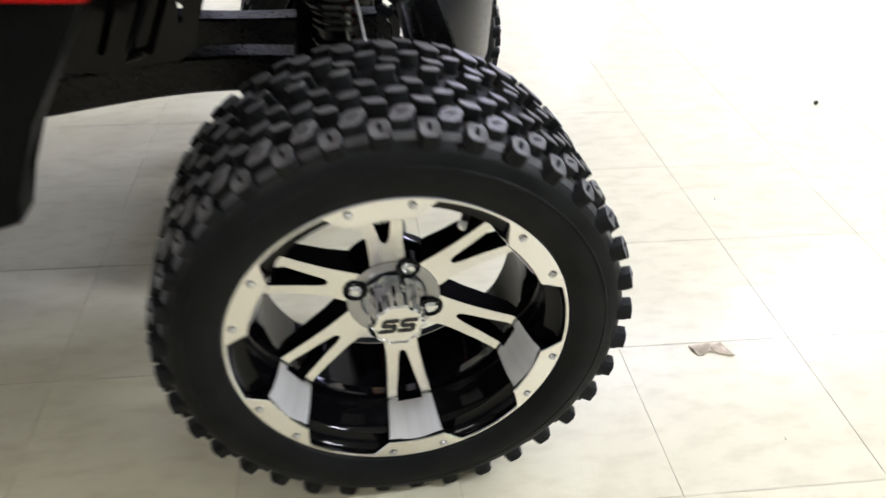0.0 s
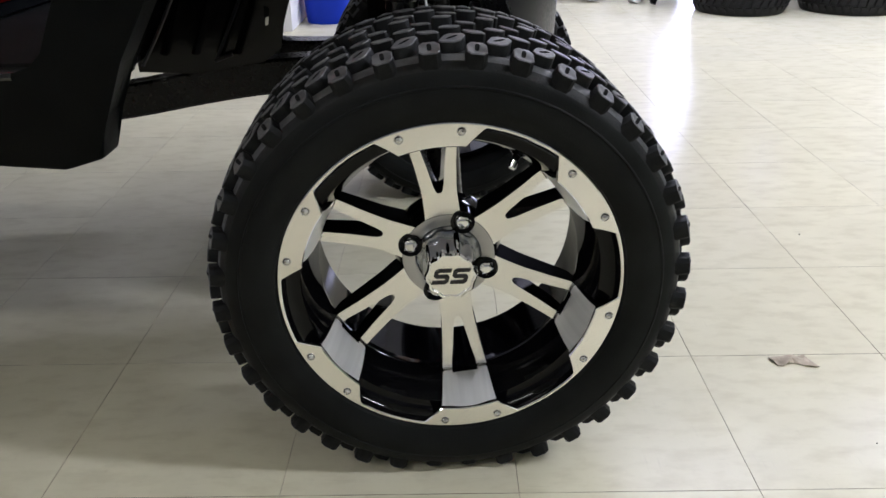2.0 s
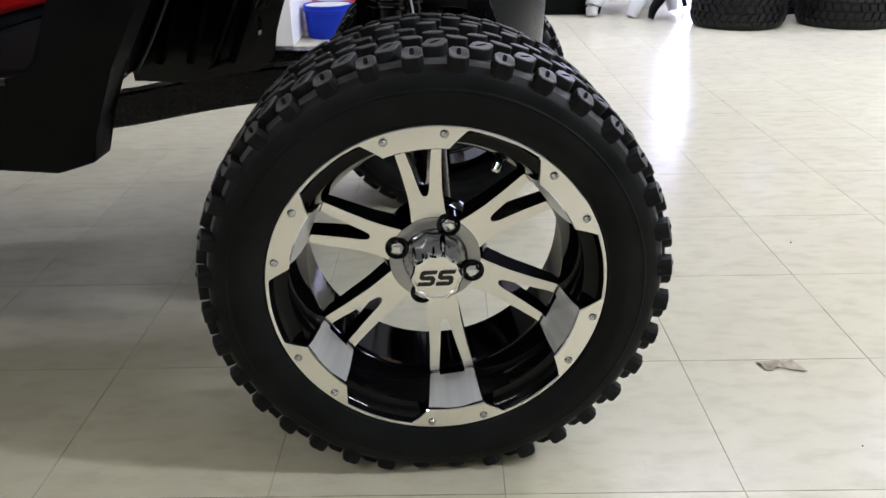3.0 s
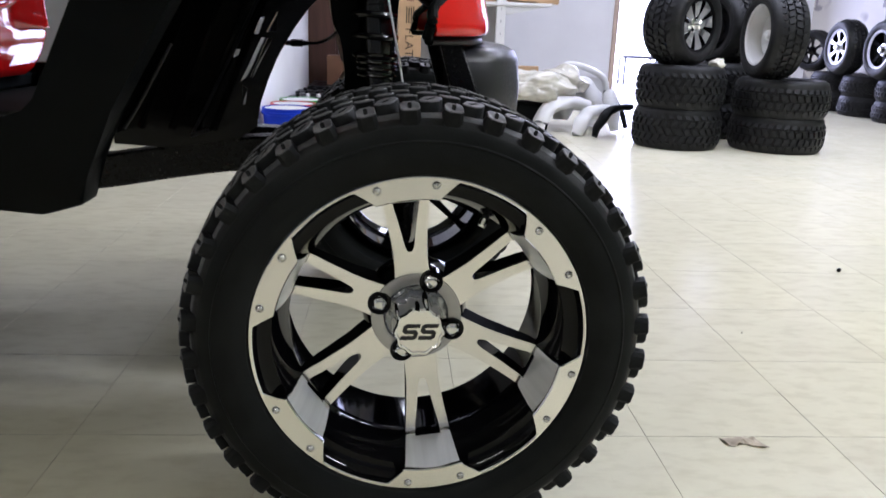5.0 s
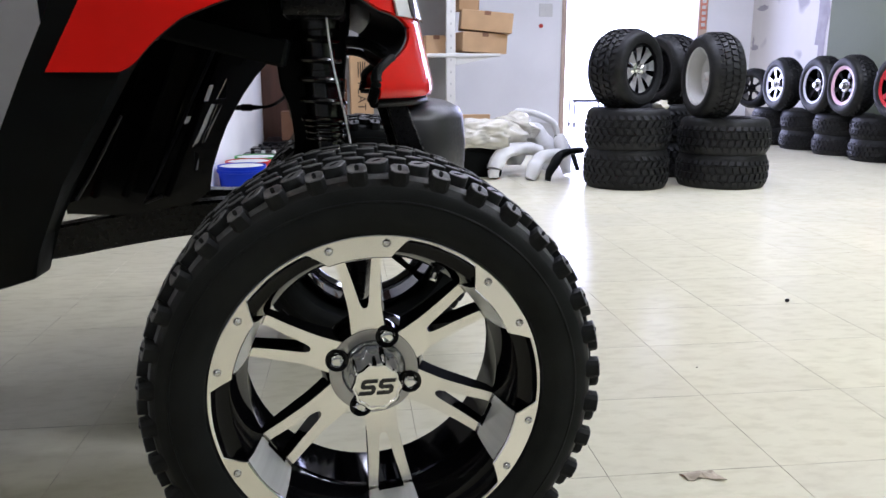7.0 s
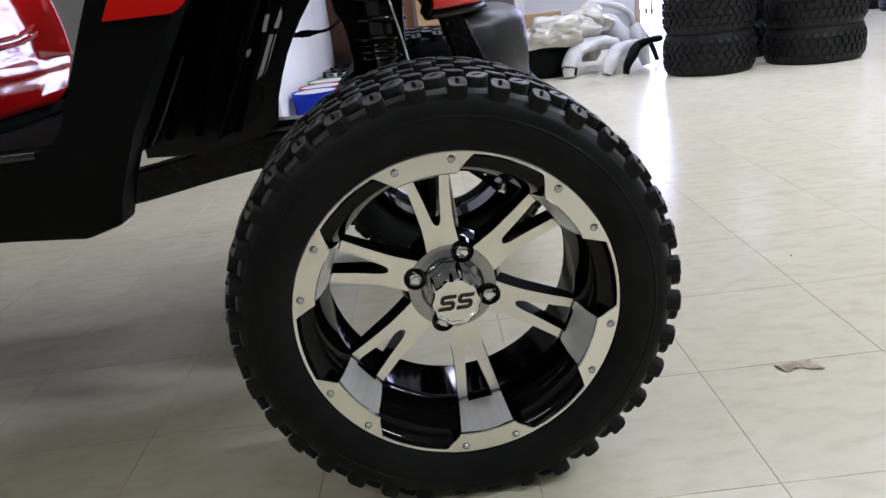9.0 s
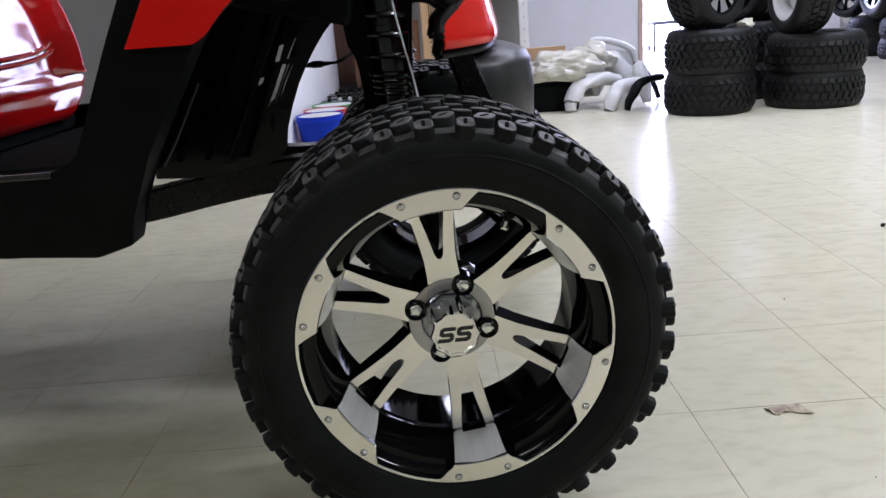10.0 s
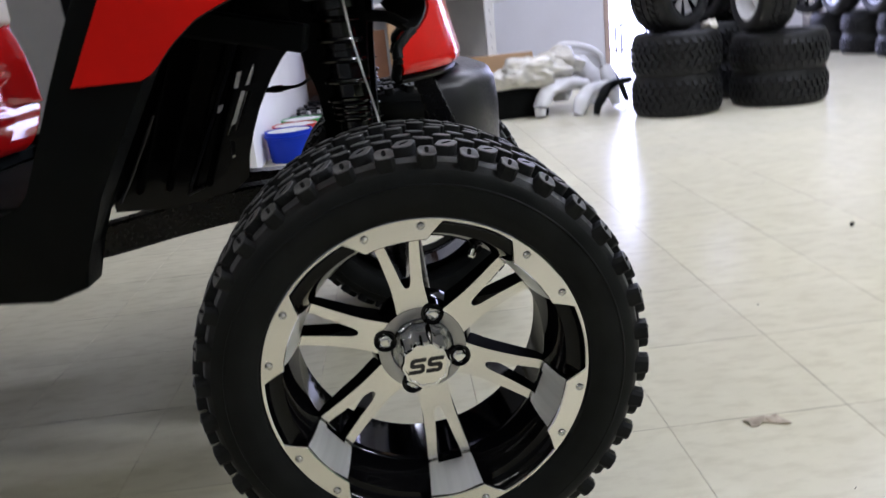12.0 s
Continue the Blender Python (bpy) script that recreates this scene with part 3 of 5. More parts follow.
def tyre_mesh():
    """Carcass with a raised shoulder, coloured light as if lit, that shows as ramps between the lugs."""
    half = [q for q in tyre_profile() if q[1] < TW / 2 and q[0] < 0.2462]
    half += [(0.2500, -0.0088), (0.2545, -0.0072), (0.2590, -0.0046), (0.2632, -0.0008), (0.2668, 0.0040), (0.2696, 0.0095), (0.2712, 0.0150), (0.2715, 0.022), (0.2690, 0.045)]
    bm = lathe(half + [(0.2685, TW / 2)] + [(r, TW - d) for r, d in reversed(half)], 192, closed=True)
    for f in bm.faces:
        c = f.calc_center_median()
        r = c.xz.length
        # groove floors keep the dark rubber, painted in for their shade
        f.material_index = 3 if 0.016 < c.y < TW - 0.016 and r > 0.26 else 2 if r > 0.2650 else 1 if r > 0.2580 else 0
    return mesh_of("tyre", bm, [M_RUBBER, M_SHOULDER, M_RAMP_LIT, M_TREAD])


WHEEL_MESHES = dict(barrel=barrel_mesh(), lip=lip_mesh(), spoke=spoke_mesh(), hub=hub_mesh(), cap=cap_mesh(), mark=mark_mesh(),
                    lug=lug_mesh(), seat=seat_mesh(), rivet=rivet_mesh(), rows=tread_rows(),
                    tyre=tyre_mesh())


def spin(deg):
    """Turns a part drawn at the top of the wheel to an angle counted from +x."""
    return Matrix.Rotation(radians(90 - deg), 4, "Y")


def split_spoke_wheel(parent, m, lugs_apart):
    w = WHEEL_MESHES
    wheel = part("wheel", w["barrel"], None, parent, "gloss black barrel and machined silver split-spoke wheel", m)
    part("tyre", w["tyre"], None, wheel, "black knobbly off-road tyre")
    part("lip", w["lip"], None, wheel, "machined silver rim lip")
    part("hub", w["hub"], None, wheel)
    part("center_cap", w["cap"], None, wheel, "chrome scalloped centre cap")
    for x in (-0.0112, 0.0112):
        part("cap_mark", w["mark"], None, wheel, "slanted black mark", m=Matrix.Translation((x, 0, 0)))
    for k in range(6):
        part("spoke", w["spoke"], None, wheel, m=spin(SPOKE0 + 60 * k))
        for s in (-10.0, 10.0):
            x, y, z = polar(SPOKE0 + 60 * k + s, 0.1930, 0)
            part("rivet", w["rivet"], None, wheel, m=Matrix.Translation((x, y, z)))
    for k in range(4):
        x, y, z = polar(-20.5 + 90 * k, 0.0508, 0)
        part("lug_seat", w["seat"], None, wheel, m=Matrix.Translation((x, y, z)))
        part("lug_nut", w["lug"], None, wheel, "chrome lug nut", m=Matrix.Translation((x, y, z)))
    va = SPOKE0 + 26
    stem = tube([polar(va, r, d) for r, d in ((0.1765, 0.046), (0.1690, 0.042), (0.1685, 0.0418), (0.1670, 0.041), (0.1665, 0.0408), (0.1590, 0.037))],
                [0.0095, 0.0095, 0.0070, 0.0068, 0.0045, 0.0042], 14)
    stem = part("valve_stem", stem, M_FRAME, wheel, "black rubber valve stem")
    part("valve_cap", tube([polar(va, r, d) for r, d in ((0.1605, 0.0378), (0.1530, 0.0342), (0.1510, 0.0332))], [0.0052, 0.0050, 0.0034], 14), M_CHROME, stem, "chrome valve cap")
    joined = bmesh.new()
    for side, rows in enumerate(w["rows"]):
        for me, phase, step, off in rows:
            for i in range(off, NPITCH, step):
                deg = 360 * (i + phase) / NPITCH + 4.3
                t = spin(deg)
                sunk = 0.2865 * math.sin(radians(-deg)) - (WHEEL_C[2] - 0.001)
                if sunk > 0:
                    t = t @ Matrix.Translation((0, 0, -sunk))
                if lugs_apart and not side:
                    part("tread_block", me, None, wheel, m=t)
                else:
                    n = len(joined.verts)
                    joined.from_mesh(me)
                    joined.verts.ensure_lookup_table()
                    bmesh.ops.transform(joined, matrix=t, verts=joined.verts[n:])
    part("tread", joined, [M_TREAD, M_DUST_LIT], wheel, smooth=False)["kind"] = "stuff"
    return wheel


# ---- golf cart ----
CY = 0.33                      # the cart's middle
cart = thing("golf_cart", "lifted red golf cart with black lower trim and off-road wheels", "golf cart", pose(-0.9, CY, 0))
INV = Matrix.Translation((0.9, -CY, 0))


def cpart(name, bm, material, label="", parent=None, **kw):
    """A part of the cart, drawn in the room's own metres."""
    bmesh.ops.transform(bm, matrix=INV, verts=bm.verts)
    return part(name, bm, material, parent or cart, label, **kw)


def mirror(points):
    return [(p[0], 2 * CY - p[1], p[2]) for p in points]


split_spoke_wheel(cart, INV @ pose(*WHEEL_C, 1.6, 0, 2.75), True)
split_spoke_wheel(cart, INV @ pose(WHEEL_C[0], 2 * CY - WHEEL_C[1], WHEEL_C[2], -1.0, 0, 182.75), False)

# side sills with the leaning pillar
SIDE = [(-1.95, 0.424), (-1.10, 0.423), (-0.95, 0.4125), (-0.838, 0.4025), (-0.788, 0.417), (-0.781, 0.468), (-0.748, 0.530), (-0.672, 0.658), (-0.640, 0.705), (-0.58, 0.80),
        (-0.705, 0.80), (-0.742, 0.735), (-0.780, 0.658), (-0.835, 0.540), (-0.845, 0.521), (-0.868, 0.513), (-1.95, 0.513)]
cpart("side_sill", prism(SIDE, -0.200, -0.150, 0.006, 2), M_PLAST, "black plastic sill and pillar trim")
cpart("side_sill", prism(SIDE, 2 * CY + 0.150, 2 * CY + 0.200, 0.006, 2), M_PLAST, "black plastic sill and pillar trim")

# red cowl: plan line from the pillar round the nose, with the wheel arch cut out of its lower edge
PLAN = spline([(-0.752, -0.207, 0), (-0.68, -0.210, 0), (-0.60, -0.205, 0), (-0.52, -0.190, 0), (-0.44, -0.155, 0), (-0.385, -0.115, 0),
               (-0.345, -0.065, 0), (-0.313, -0.010, 0), (-0.289, 0.06, 0), (-0.273, 0.18, 0), (-0.268, CY, 0)], 10)


def ease(keys, x):
    if x <= keys[0][0]:
        return keys[0][1]
    for (a, za), (b, zb) in zip(keys, keys[1:]):
        if x <= b:
            return za + (zb - za) * (x - a) / (b - a)
    return keys[-1][1]


LEAN = [(0.6225, 0.022), (0.624, 0.010), (0.630, 0.001), (0.64, 0.0), (0.73, 0.045), (0.85, 0.11), (0.96, 0.20)]
NOSE_EDGE = [(0.616, 53.8), (0.624, 53.6), (0.642, 52.9), (0.651, 53.3), (0.659, 54.6), (0.670, 58.3), (0.681, 63.2), (0.693, 67.4), (0.707, 70.6), (0.720, 71.6)]
ARCH_TOP = [(0, 0.658), (12.2, 0.658), (13.5, 0.672), (15.3, 0.692), (20, 0.719), (25, 0.736), (32.5, 0.757), (41, 0.770), (49, 0.762), (55, 0.749), (58.4, 0.742),
            (64.6, 0.738), (67.5, 0.734), (69.3, 0.730), (71.0, 0.7245), (71.6, 0.720), (101, 0.720)]


def cowl_point(u, z, out=0.0):
    """A place on the cowl: u along the plan line, height z, pushed out by some metres."""
    k = min(int(u), len(PLAN) - 2)
    p = PLAN[k].lerp(PLAN[k + 1], u - k)
    x, y = p.x, p.y
    rear = min(-0.66, -0.752 + max(0, z - 0.658) * 0.555)
    if x < -0.60:
        x = rear + (x + 0.752) * (-0.60 - rear) / 0.152
    d = Vector((x + 0.72, y - CY))
    if u > 14:
        d *= 1 - ease(LEAN, z) * min(1, (u - 14) / 30)
    d += d.normalized() * out
    return (-0.72 + d.x, CY + d.y, z)


def around(row):
    return row + mirror(row[:-1])[::-1]


def arch_top(u):
    return sum(ease(ARCH_TOP, u + 0.45 * k) for k in range(-3, 4)) / 7


upper = []
for f in (0, 0.02, 0.06, 0.15, 0.3, 0.5, 0.7, 0.88, 1.0):
    upper.append(around([cowl_point(u * 0.5, arch_top(u * 0.5) + (0.96 - arch_top(u * 0.5)) * f) for u in range(201)]))
upper.append([(-0.74 + (x + 0.74) * 0.05, CY + (y - CY) * 0.9, 1.0) for x, y, z in upper[-1]])
cpart("cowl", sheet(upper, thick=0.004), M_RED, "glossy red front cowl", angle=50)
lower = []
for z in (0.6225, 0.623, 0.624, 0.627, 0.632, 0.642, 0.651, 0.659, 0.665, 0.670, 0.676, 0.681, 0.687, 0.693, 0.700, 0.707, 0.714, 0.720):
    u0 = ease(NOSE_EDGE, z)
    lower.append(around([cowl_point(u0 + (100 - u0) * k / 60, z) for k in range(61)]))
cpart("nose_panel", sheet(lower, thick=0.004), M_RED, "glossy red nose panel", angle=50)
bezel = [[cowl_point(u, z, 0.0022) for u in (65, 66, 67, 68, 70, 72, 74)] for z in (0.7345, 0.738, 0.745, 0.755, 0.77, 0.79)]
for rows in (bezel, [mirror(q) for q in bezel]):
    cpart("headlight_bezel", sheet(rows, thick=0.003), M_WHITEP, "pale headlight surround", angle=50)
lens = [[cowl_point(u, z, 0.0035) for u in (73, 76, 80, 84, 88)] for z in (0.736, 0.742, 0.755, 0.77, 0.79)]
for rows in (lens, [mirror(q) for q in lens]):
    cpart("headlight", sheet(rows, thick=0.003), M_GLOSS, "dark glossy headlight", angle=50)
# liner inside the arch, in front of and above the wheel
rim = [cowl_point(ease(NOSE_EDGE, z), z) for z in (0.676, 0.681, 0.687, 0.693, 0.700, 0.707, 0.714, 0.720)] + \
      [cowl_point(u * 0.5, arch_top(u * 0.5)) for u in range(142, 23, -3)]
liner = []
for dy, dx, dz in ((0.003, -0.003, 0.0), (0.03, -0.010, 0.004), (0.08, -0.020, 0.010), (0.16, -0.03, 0.022), (0.34, -0.045, 0.045)):
    liner.append([(x + dx, y + dy, z + dz) for x, y, z in rim])
for rows in (liner, [mirror(q) for q in liner]):
    cpart("arch_liner", sheet(rows, thick=0.003), M_GREY2, "black wheel arch liner", angle=50)
lip = spline([(-0.427, 0.060, 0.703), (-0.400, 0.055, 0.702), (-0.380, 0.045, 0.697), (-0.366, 0.025, 0.688), (-0.352, 0.0, 0.679)], 6)
edging = [cowl_point(ease(NOSE_EDGE, z), z) for z in (0.676, 0.667, 0.656, 0.640, 0.621)]
edging = spline([(x - 0.006, y + 0.004, z) for x, y, z in edging], 6)
for q in (lip, mirror(lip)):
    cpart("liner_lip", tube(q, 0.0085, 10), M_GREY2)
for q in (edging, mirror(edging)):
    cpart("arch_edging", tube(q, 0.0075, 10), M_PLAST, "black edging of the wheel arch")
# unseen plate added to keep overhead light out of the wheel well
cpart("hood_light_block", box(-0.80, -0.33, -0.12, 2 * CY + 0.12, 0.83, 0.845), M_PLAST)
# black edge trim on the nose
nose = [cowl_point(u, 0.6165, -0.008) for u in range(54, 101, 2)]
cpart("nose_trim", tube(nose + mirror(nose[:-1])[::-1], 0.008, 8, flat=0.7), M_PLAST, "black trim under the nose")

# inner wall of the wheel well with ribs, and the liner that joins it to the pillar
for s in (0, 1):
    def fl(points):
        return mirror(points) if s else points
    lin = []
    for z, x in ((0.50, -0.758), (0.56, -0.728), (0.62, -0.696), (0.68, -0.660), (0.76, -0.61), (0.84, -0.57)):
        lin.append(fl([(x - 0.012, -0.175, z), (x - 0.04, -0.05, z - 0.01), (x - 0.08, 0.06, z - 0.02), (x - 0.12, 0.20, z - 0.03)]))
    cpart("footwell_liner", sheet(lin, thick=0.005), M_LINER, "black moulded footwell liner", angle=50)

wy = 0.205
wall = [(-0.886, 0.427), (-0.875, 0.427), (-0.816, 0.4235), (-0.756, 0.424), (-0.69, 0.434), (-0.652, 0.462), (-0.645, 0.501), (-0.632, 0.538), (-0.617, 0.573), (-0.600, 0.603), (-0.586, 0.625),
        (-0.566, 0.652), (-0.52, 0.70), (-0.50, 0.84), (-0.90, 0.84)]
slots = [[(-0.640, 0.607), (-0.6335, 0.606), (-0.6635, 0.545), (-0.676, 0.535)], [(-0.6305, 0.606), (-0.623, 0.605), (-0.656, 0.542), (-0.6605, 0.543)],
         [(-0.673, 0.529), (-0.665, 0.524), (-0.669, 0.499), (-0.675, 0.496)], [(-0.613, 0.649), (-0.616, 0.617), (-0.632, 0.615), (-0.620, 0.636)],
         [(-0.683, 0.587), (-0.668, 0.588), (-0.673, 0.581), (-0.687, 0.573)], [(-0.641, 0.637), (-0.634, 0.639), (-0.645, 0.612), (-0.656, 0.611)]]
cpart("inner_wall", slotted(wall, slots, wy - 0.003, wy + 0.003), M_LINER, "black moulded wheel well wall")
for x0, hgt in ((-0.84, 0.36), (-0.79, 0.36), (-0.75, 0.30), (-0.722, 0.26)):
    rib = [(x0 + dz * 0.42, 0.197, 0.456 + dz) for dz in (0.0, hgt * 0.33, hgt * 0.66, hgt)]
    cpart("liner_rib", tube(rib, 0.006, 6), M_LINER)

# grey lines laid on the liner where its edges catch the light
for pts, r in (([(-0.757, 0.192, 0.444), (-0.709, 0.192, 0.536), (-0.662, 0.192, 0.627), (-0.62, 0.192, 0.71)], 0.0026),
               ([(-0.801, 0.0, 0.481), (-0.780, 0.0, 0.513), (-0.764, 0.0, 0.540), (-0.730, 0.0, 0.599)], 0.0022), ([(-0.769, -0.165, 0.491), (-0.752, -0.165, 0.53), (-0.740, -0.165, 0.570)], 0.0020),
               ([(-0.757, 0.192, 0.446), (-0.742, 0.188, 0.452), (-0.728, 0.188, 0.457)], 0.0036)):
    cpart("liner_glint", tube(spline(pts, 5), r, 8), M_GREY, "thin grey line for a highlight on the wheel well liner")

# chassis: long bent beams, arms, cross members
for s in (0, 1):
    def fl(points):
        return mirror(points) if s else points
    beam = spline([(-1.9, 0.228, 0.372), (-1.05, 0.228, 0.372), (-0.93, 0.228, 0.376), (-0.78, 0.228, 0.401), (-0.68, 0.226, 0.415), (-0.585, 0.222, 0.421),
                   (-0.50, 0.215, 0.421), (-0.38, 0.21, 0.421)], 5)
    if s:                      # the inner one climbs behind the wheel well
        beam = spline([(-0.90, 0.432, 0.56), (-0.84, 0.432, 0.495), (-0.79, 0.432, 0.448), (-0.745, 0.432, 0.419), (-0.70, 0.432, 0.408), (-0.60, 0.434, 0.405), (-0.50, 0.44, 0.405), (-0.38, 0.45, 0.405)], 5)
    sect = [[(p[0], p[1] + a, p[2] + b) for a, b in ((-0.022, -0.028), (-0.026, -0.024), (-0.026, 0.024), (-0.022, 0.028), (0.022, 0.028),
                                                  (0.026, 0.024), (0.026, -0.024), (0.022, -0.028), (-0.022, -0.028))] for p in beam]
    cpart("frame_beam", sheet(sect), M_FRAME, "black steel frame beam")
    # shock absorber with its spring
    a, b = Vector((-0.459, 0.005, 0.745)), Vector((-0.441, -0.010, 0.44))
    ax = (b - a).normalized()
    pts = [tuple(a + ax * u) for u in (0, 0.03, 0.031, 0.085, 0.086, 0.10, 0.101, 0.165, 0.166, 0.18, 0.181, 0.23, 0.30)]
    rad = [0.034, 0.034, 0.0235, 0.0235, 0.0245, 0.0245, 0.0230, 0.0230, 0.0240, 0.0240, 0.0205, 0.0205, 0.0205]
    shock = cpart("shock_absorber", tube(fl(pts), rad, 24), M_SHOCK, "black coil-over shock absorber")
    side = ax.cross(Vector((0, 1, 0))).normalized()
    for z in (0.731, 0.703, 0.675, 0.648, 0.619, 0.593, 0.584, 0.575, 0.566, 0.545, 0.52, 0.49, 0.46):
        c = a + ax * ((a.z - z) / -ax.z)
        big = 0.0285 if z > 0.59 else 0.0250
        turn = []
        for k in range(25):
            w = 2 * math.pi * k / 24
            p = c + side * (big * math.cos(w)) + Vector((0, big * math.sin(w), 0))
            turn.append((p.x, p.y, p.z - 0.003 * math.cos(w)))
        coil = tube(fl(turn), 0.0043 if z > 0.59 else 0.0030, 8)
        bmesh.ops.transform(coil, matrix=INV, verts=coil.verts)
        part("spring_coil", coil, M_SHOCK, shock)
    cpart("shock_mount", box(-0.50, -0.415, (-0.06 if not s else 2 * CY - 0.06), (0.06 if not s else 2 * CY + 0.06), 0.73, 0.775, 0.008, 2), M_FRAME)
    # knuckle, stub axle and backing disc
    kn = [(-0.405, -0.02, 0.47), (-0.40, -0.035, 0.38), (-0.395, -0.04, 0.30), (-0.39, -0.04, 0.22)]
    cpart("steering_knuckle", tube(spline(fl(kn), 5), 0.026, 12), M_FRAME, "black steering knuckle")
    cpart("stub_axle", tube(fl([(-0.386, -0.14, 0.273), (-0.386, -0.02, 0.275)]), 0.024, 16), M_FRAME)
    cpart("hub_flange", tube(fl([(-0.386, -0.132, 0.2735), (-0.386, -0.112, 0.2735)]), 0.052, 32), M_FRAME)
    if not s:
        hose = spline([(-0.441, -0.045, 0.73), (-0.438, -0.05, 0.70), (-0.434, -0.05, 0.67), (-0.4256, -0.052, 0.628), (-0.4185, -0.053, 0.595), (-0.412, -0.055, 0.555), (-0.410, -0.055, 0.52)], 8)
        cpart("brake_hose", tube(hose, 0.0014, 8), M_CABLE, "thin pale brake hose")
        far_hose = spline([(-0.555, 0.55, 0.68), (-0.550, 0.55, 0.646), (-0.540, 0.55, 0.603), (-0.533, 0.55, 0.57), (-0.5245, 0.55, 0.5445), (-0.535, 0.55, 0.52)], 6)
        cpart("brake_hose", tube(far_hose, 0.0042, 8), M_LEAF, "dusty brown brake hose")
        cpart("plug", box(-0.606, -0.582, 0.285, 0.298, 0.5915, 0.6035, 0.003), M_PLAST, "black electrical plug")
        cpart("plug_tail", tube([(-0.622, 0.292, 0.5965), (-0.611, 0.292, 0.597), (-0.606, 0.292, 0.5972), (-0.582, 0.292, 0.5975), (-0.570, 0.292, 0.598)], [0.0025, 0.0045, 0.0045, 0.0045, 0.003], 8), M_PLAST)
        wire = spline([(-0.572, 0.292, 0.598), (-0.558, 0.29, 0.599), (-0.540, 0.28, 0.606), (-0.515, 0.22, 0.625), (-0.47, 0.14, 0.68)], 6)
        cpart("wire", tube(wire, 0.003, 6), M_PLAST)
for y0, y1 in ((0.05, 0.12), (2 * CY - 0.12, 2 * CY - 0.05)):
    cpart("shock_tower", prism([(-0.535, 0.82), (-0.522, 0.70), (-0.514, 0.632), (-0.494, 0.600), (-0.490, 0.560), (-0.505, 0.50), (-0.43, 0.50), (-0.42, 0.66), (-0.40, 0.82)], y0, y1, 0.006, 2),
          M_PLAST, "black steel shock tower")
cpart("cross_member", box(-0.50, -0.45, 0.1, 2 * CY - 0.1, 0.43, 0.48, 0.006, 2), M_FRAME)
cpart("cross_member", box(-0.34, -0.29, 0.04, 2 * CY - 0.04, 0.42, 0.47, 0.006, 2), M_FRAME)
cpart("cross_bar", prism([(-0.70, 0.712), (-0.50, 0.664), (-0.49, 0.700), (-0.69, 0.748)], -0.07, -0.01, 0.004), M_PLAST, "black cross bar")
# charcoal bumper that wraps round below the nose
bp = spline([(-0.325, 0.045, 0), (-0.275, 0.07, 0), (-0.240, 0.12, 0), (-0.215, 0.20, 0), (-0.205, CY, 0)], 6)
bp = [(p.x, p.y) for p in bp]
bp = bp + [(x, 2 * CY - y) for x, y in bp[:-1]][::-1]
rows = []
for z, back in ((0.395, 0.05), (0.41, 0.02), (0.46, 0.004), (0.54, 0.0), (0.585, 0.004), (0.600, 0.012), (0.608, 0.030), (0.610, 0.07)):
    row = []
    for x, y in bp:
        d = (Vector((x, y)) - Vector((-0.42, CY)))
        q = Vector((x, y)) - d.normalized() * back
        row.append((q.x, q.y, z))
    rows.append(row)
cpart("bumper", sheet(rows, thick=0.006), M_GREY, "charcoal plastic front bumper", angle=50)
cpart("bumper_bracket", prism([(-0.362, 0.622), (-0.332, 0.624), (-0.280, 0.49), (-0.325, 0.49)], 0.03, 0.055, 0.003), M_FRAME)
cpart("bumper_bracket", prism([(-0.362, 0.622), (-0.332, 0.624), (-0.280, 0.49), (-0.325, 0.49)], 2 * CY - 0.055, 2 * CY - 0.03, 0.003), M_FRAME)

# floor, mat and seat pod
cpart("sill_strip", tube([(-1.95, -0.198, 0.514), (-0.90, -0.198, 0.514), (-0.872, -0.198, 0.514)], 0.005, 10), M_SHOCK, "glossy rounded edge of the sill")
cpart("floor_pan", box(-1.95, -0.88, -0.15, 2 * CY + 0.15, 0.444, 0.4555, 0.003), M_PLAST)
cpart("floor_mat", box(-1.26, -0.885, -0.148, 2 * CY + 0.2, 0.457, 0.466, 0.003), M_MAT, "black ribbed rubber floor mat")
front = [(0.496, -1.252, 0.715), (0.502, -1.2462, 0.724), (0.510, -1.2428, 0.740), (0.530, -1.2418, 0.772), (0.545, -1.2416, 0.790), (0.560, -1.2420, 0.805), (0.574, -1.2408, 0.816),
         (0.588, -1.2410, 0.824), (0.597, -1.2440, 0.800), (0.610, -1.2436, 0.796), (0.655, -1.2434, 0.788), (0.70, -1.2442, 0.770), (0.74, -1.2460, 0.748), (0.764, -1.248, 0.728)]
rows = []
for n in range(60):
    z = 0.496 + 0.268 * n / 59
    x, far = ease([(a, b) for a, b, c in front], z), ease([(a, c) for a, b, c in front], z)
    row = [(x - (0.03 if u == 0 else 0.008 if u == 1 else 0), -0.19 + (far - 0.125 + 0.19) * u / 24, z) for u in range(24)]
    for dy, dx in ((-0.120, 0.0), (-0.116, 0.0012), (-0.06, 0.014), (-0.012, 0.0262), (-0.006, 0.0268), (-0.002, 0.024), (0.0, 0.0)):
        row.append((x + dx * (1 if z > 0.595 else 0.25), far + dy, z))
    rows.append([(px + 0.0004 * noise.noise(Vector((py * 4.0, pz * 16.0 + py * 5, 3.0))) + 0.0004 * noise.noise(Vector((py * 9.0, pz * 45.0, 8.0))), py, pz) for px, py, pz in row])
cpart("seat_front_panel", sheet(rows, thick=0.004), M_REDPANEL, "glossy red seat base panel", angle=60)
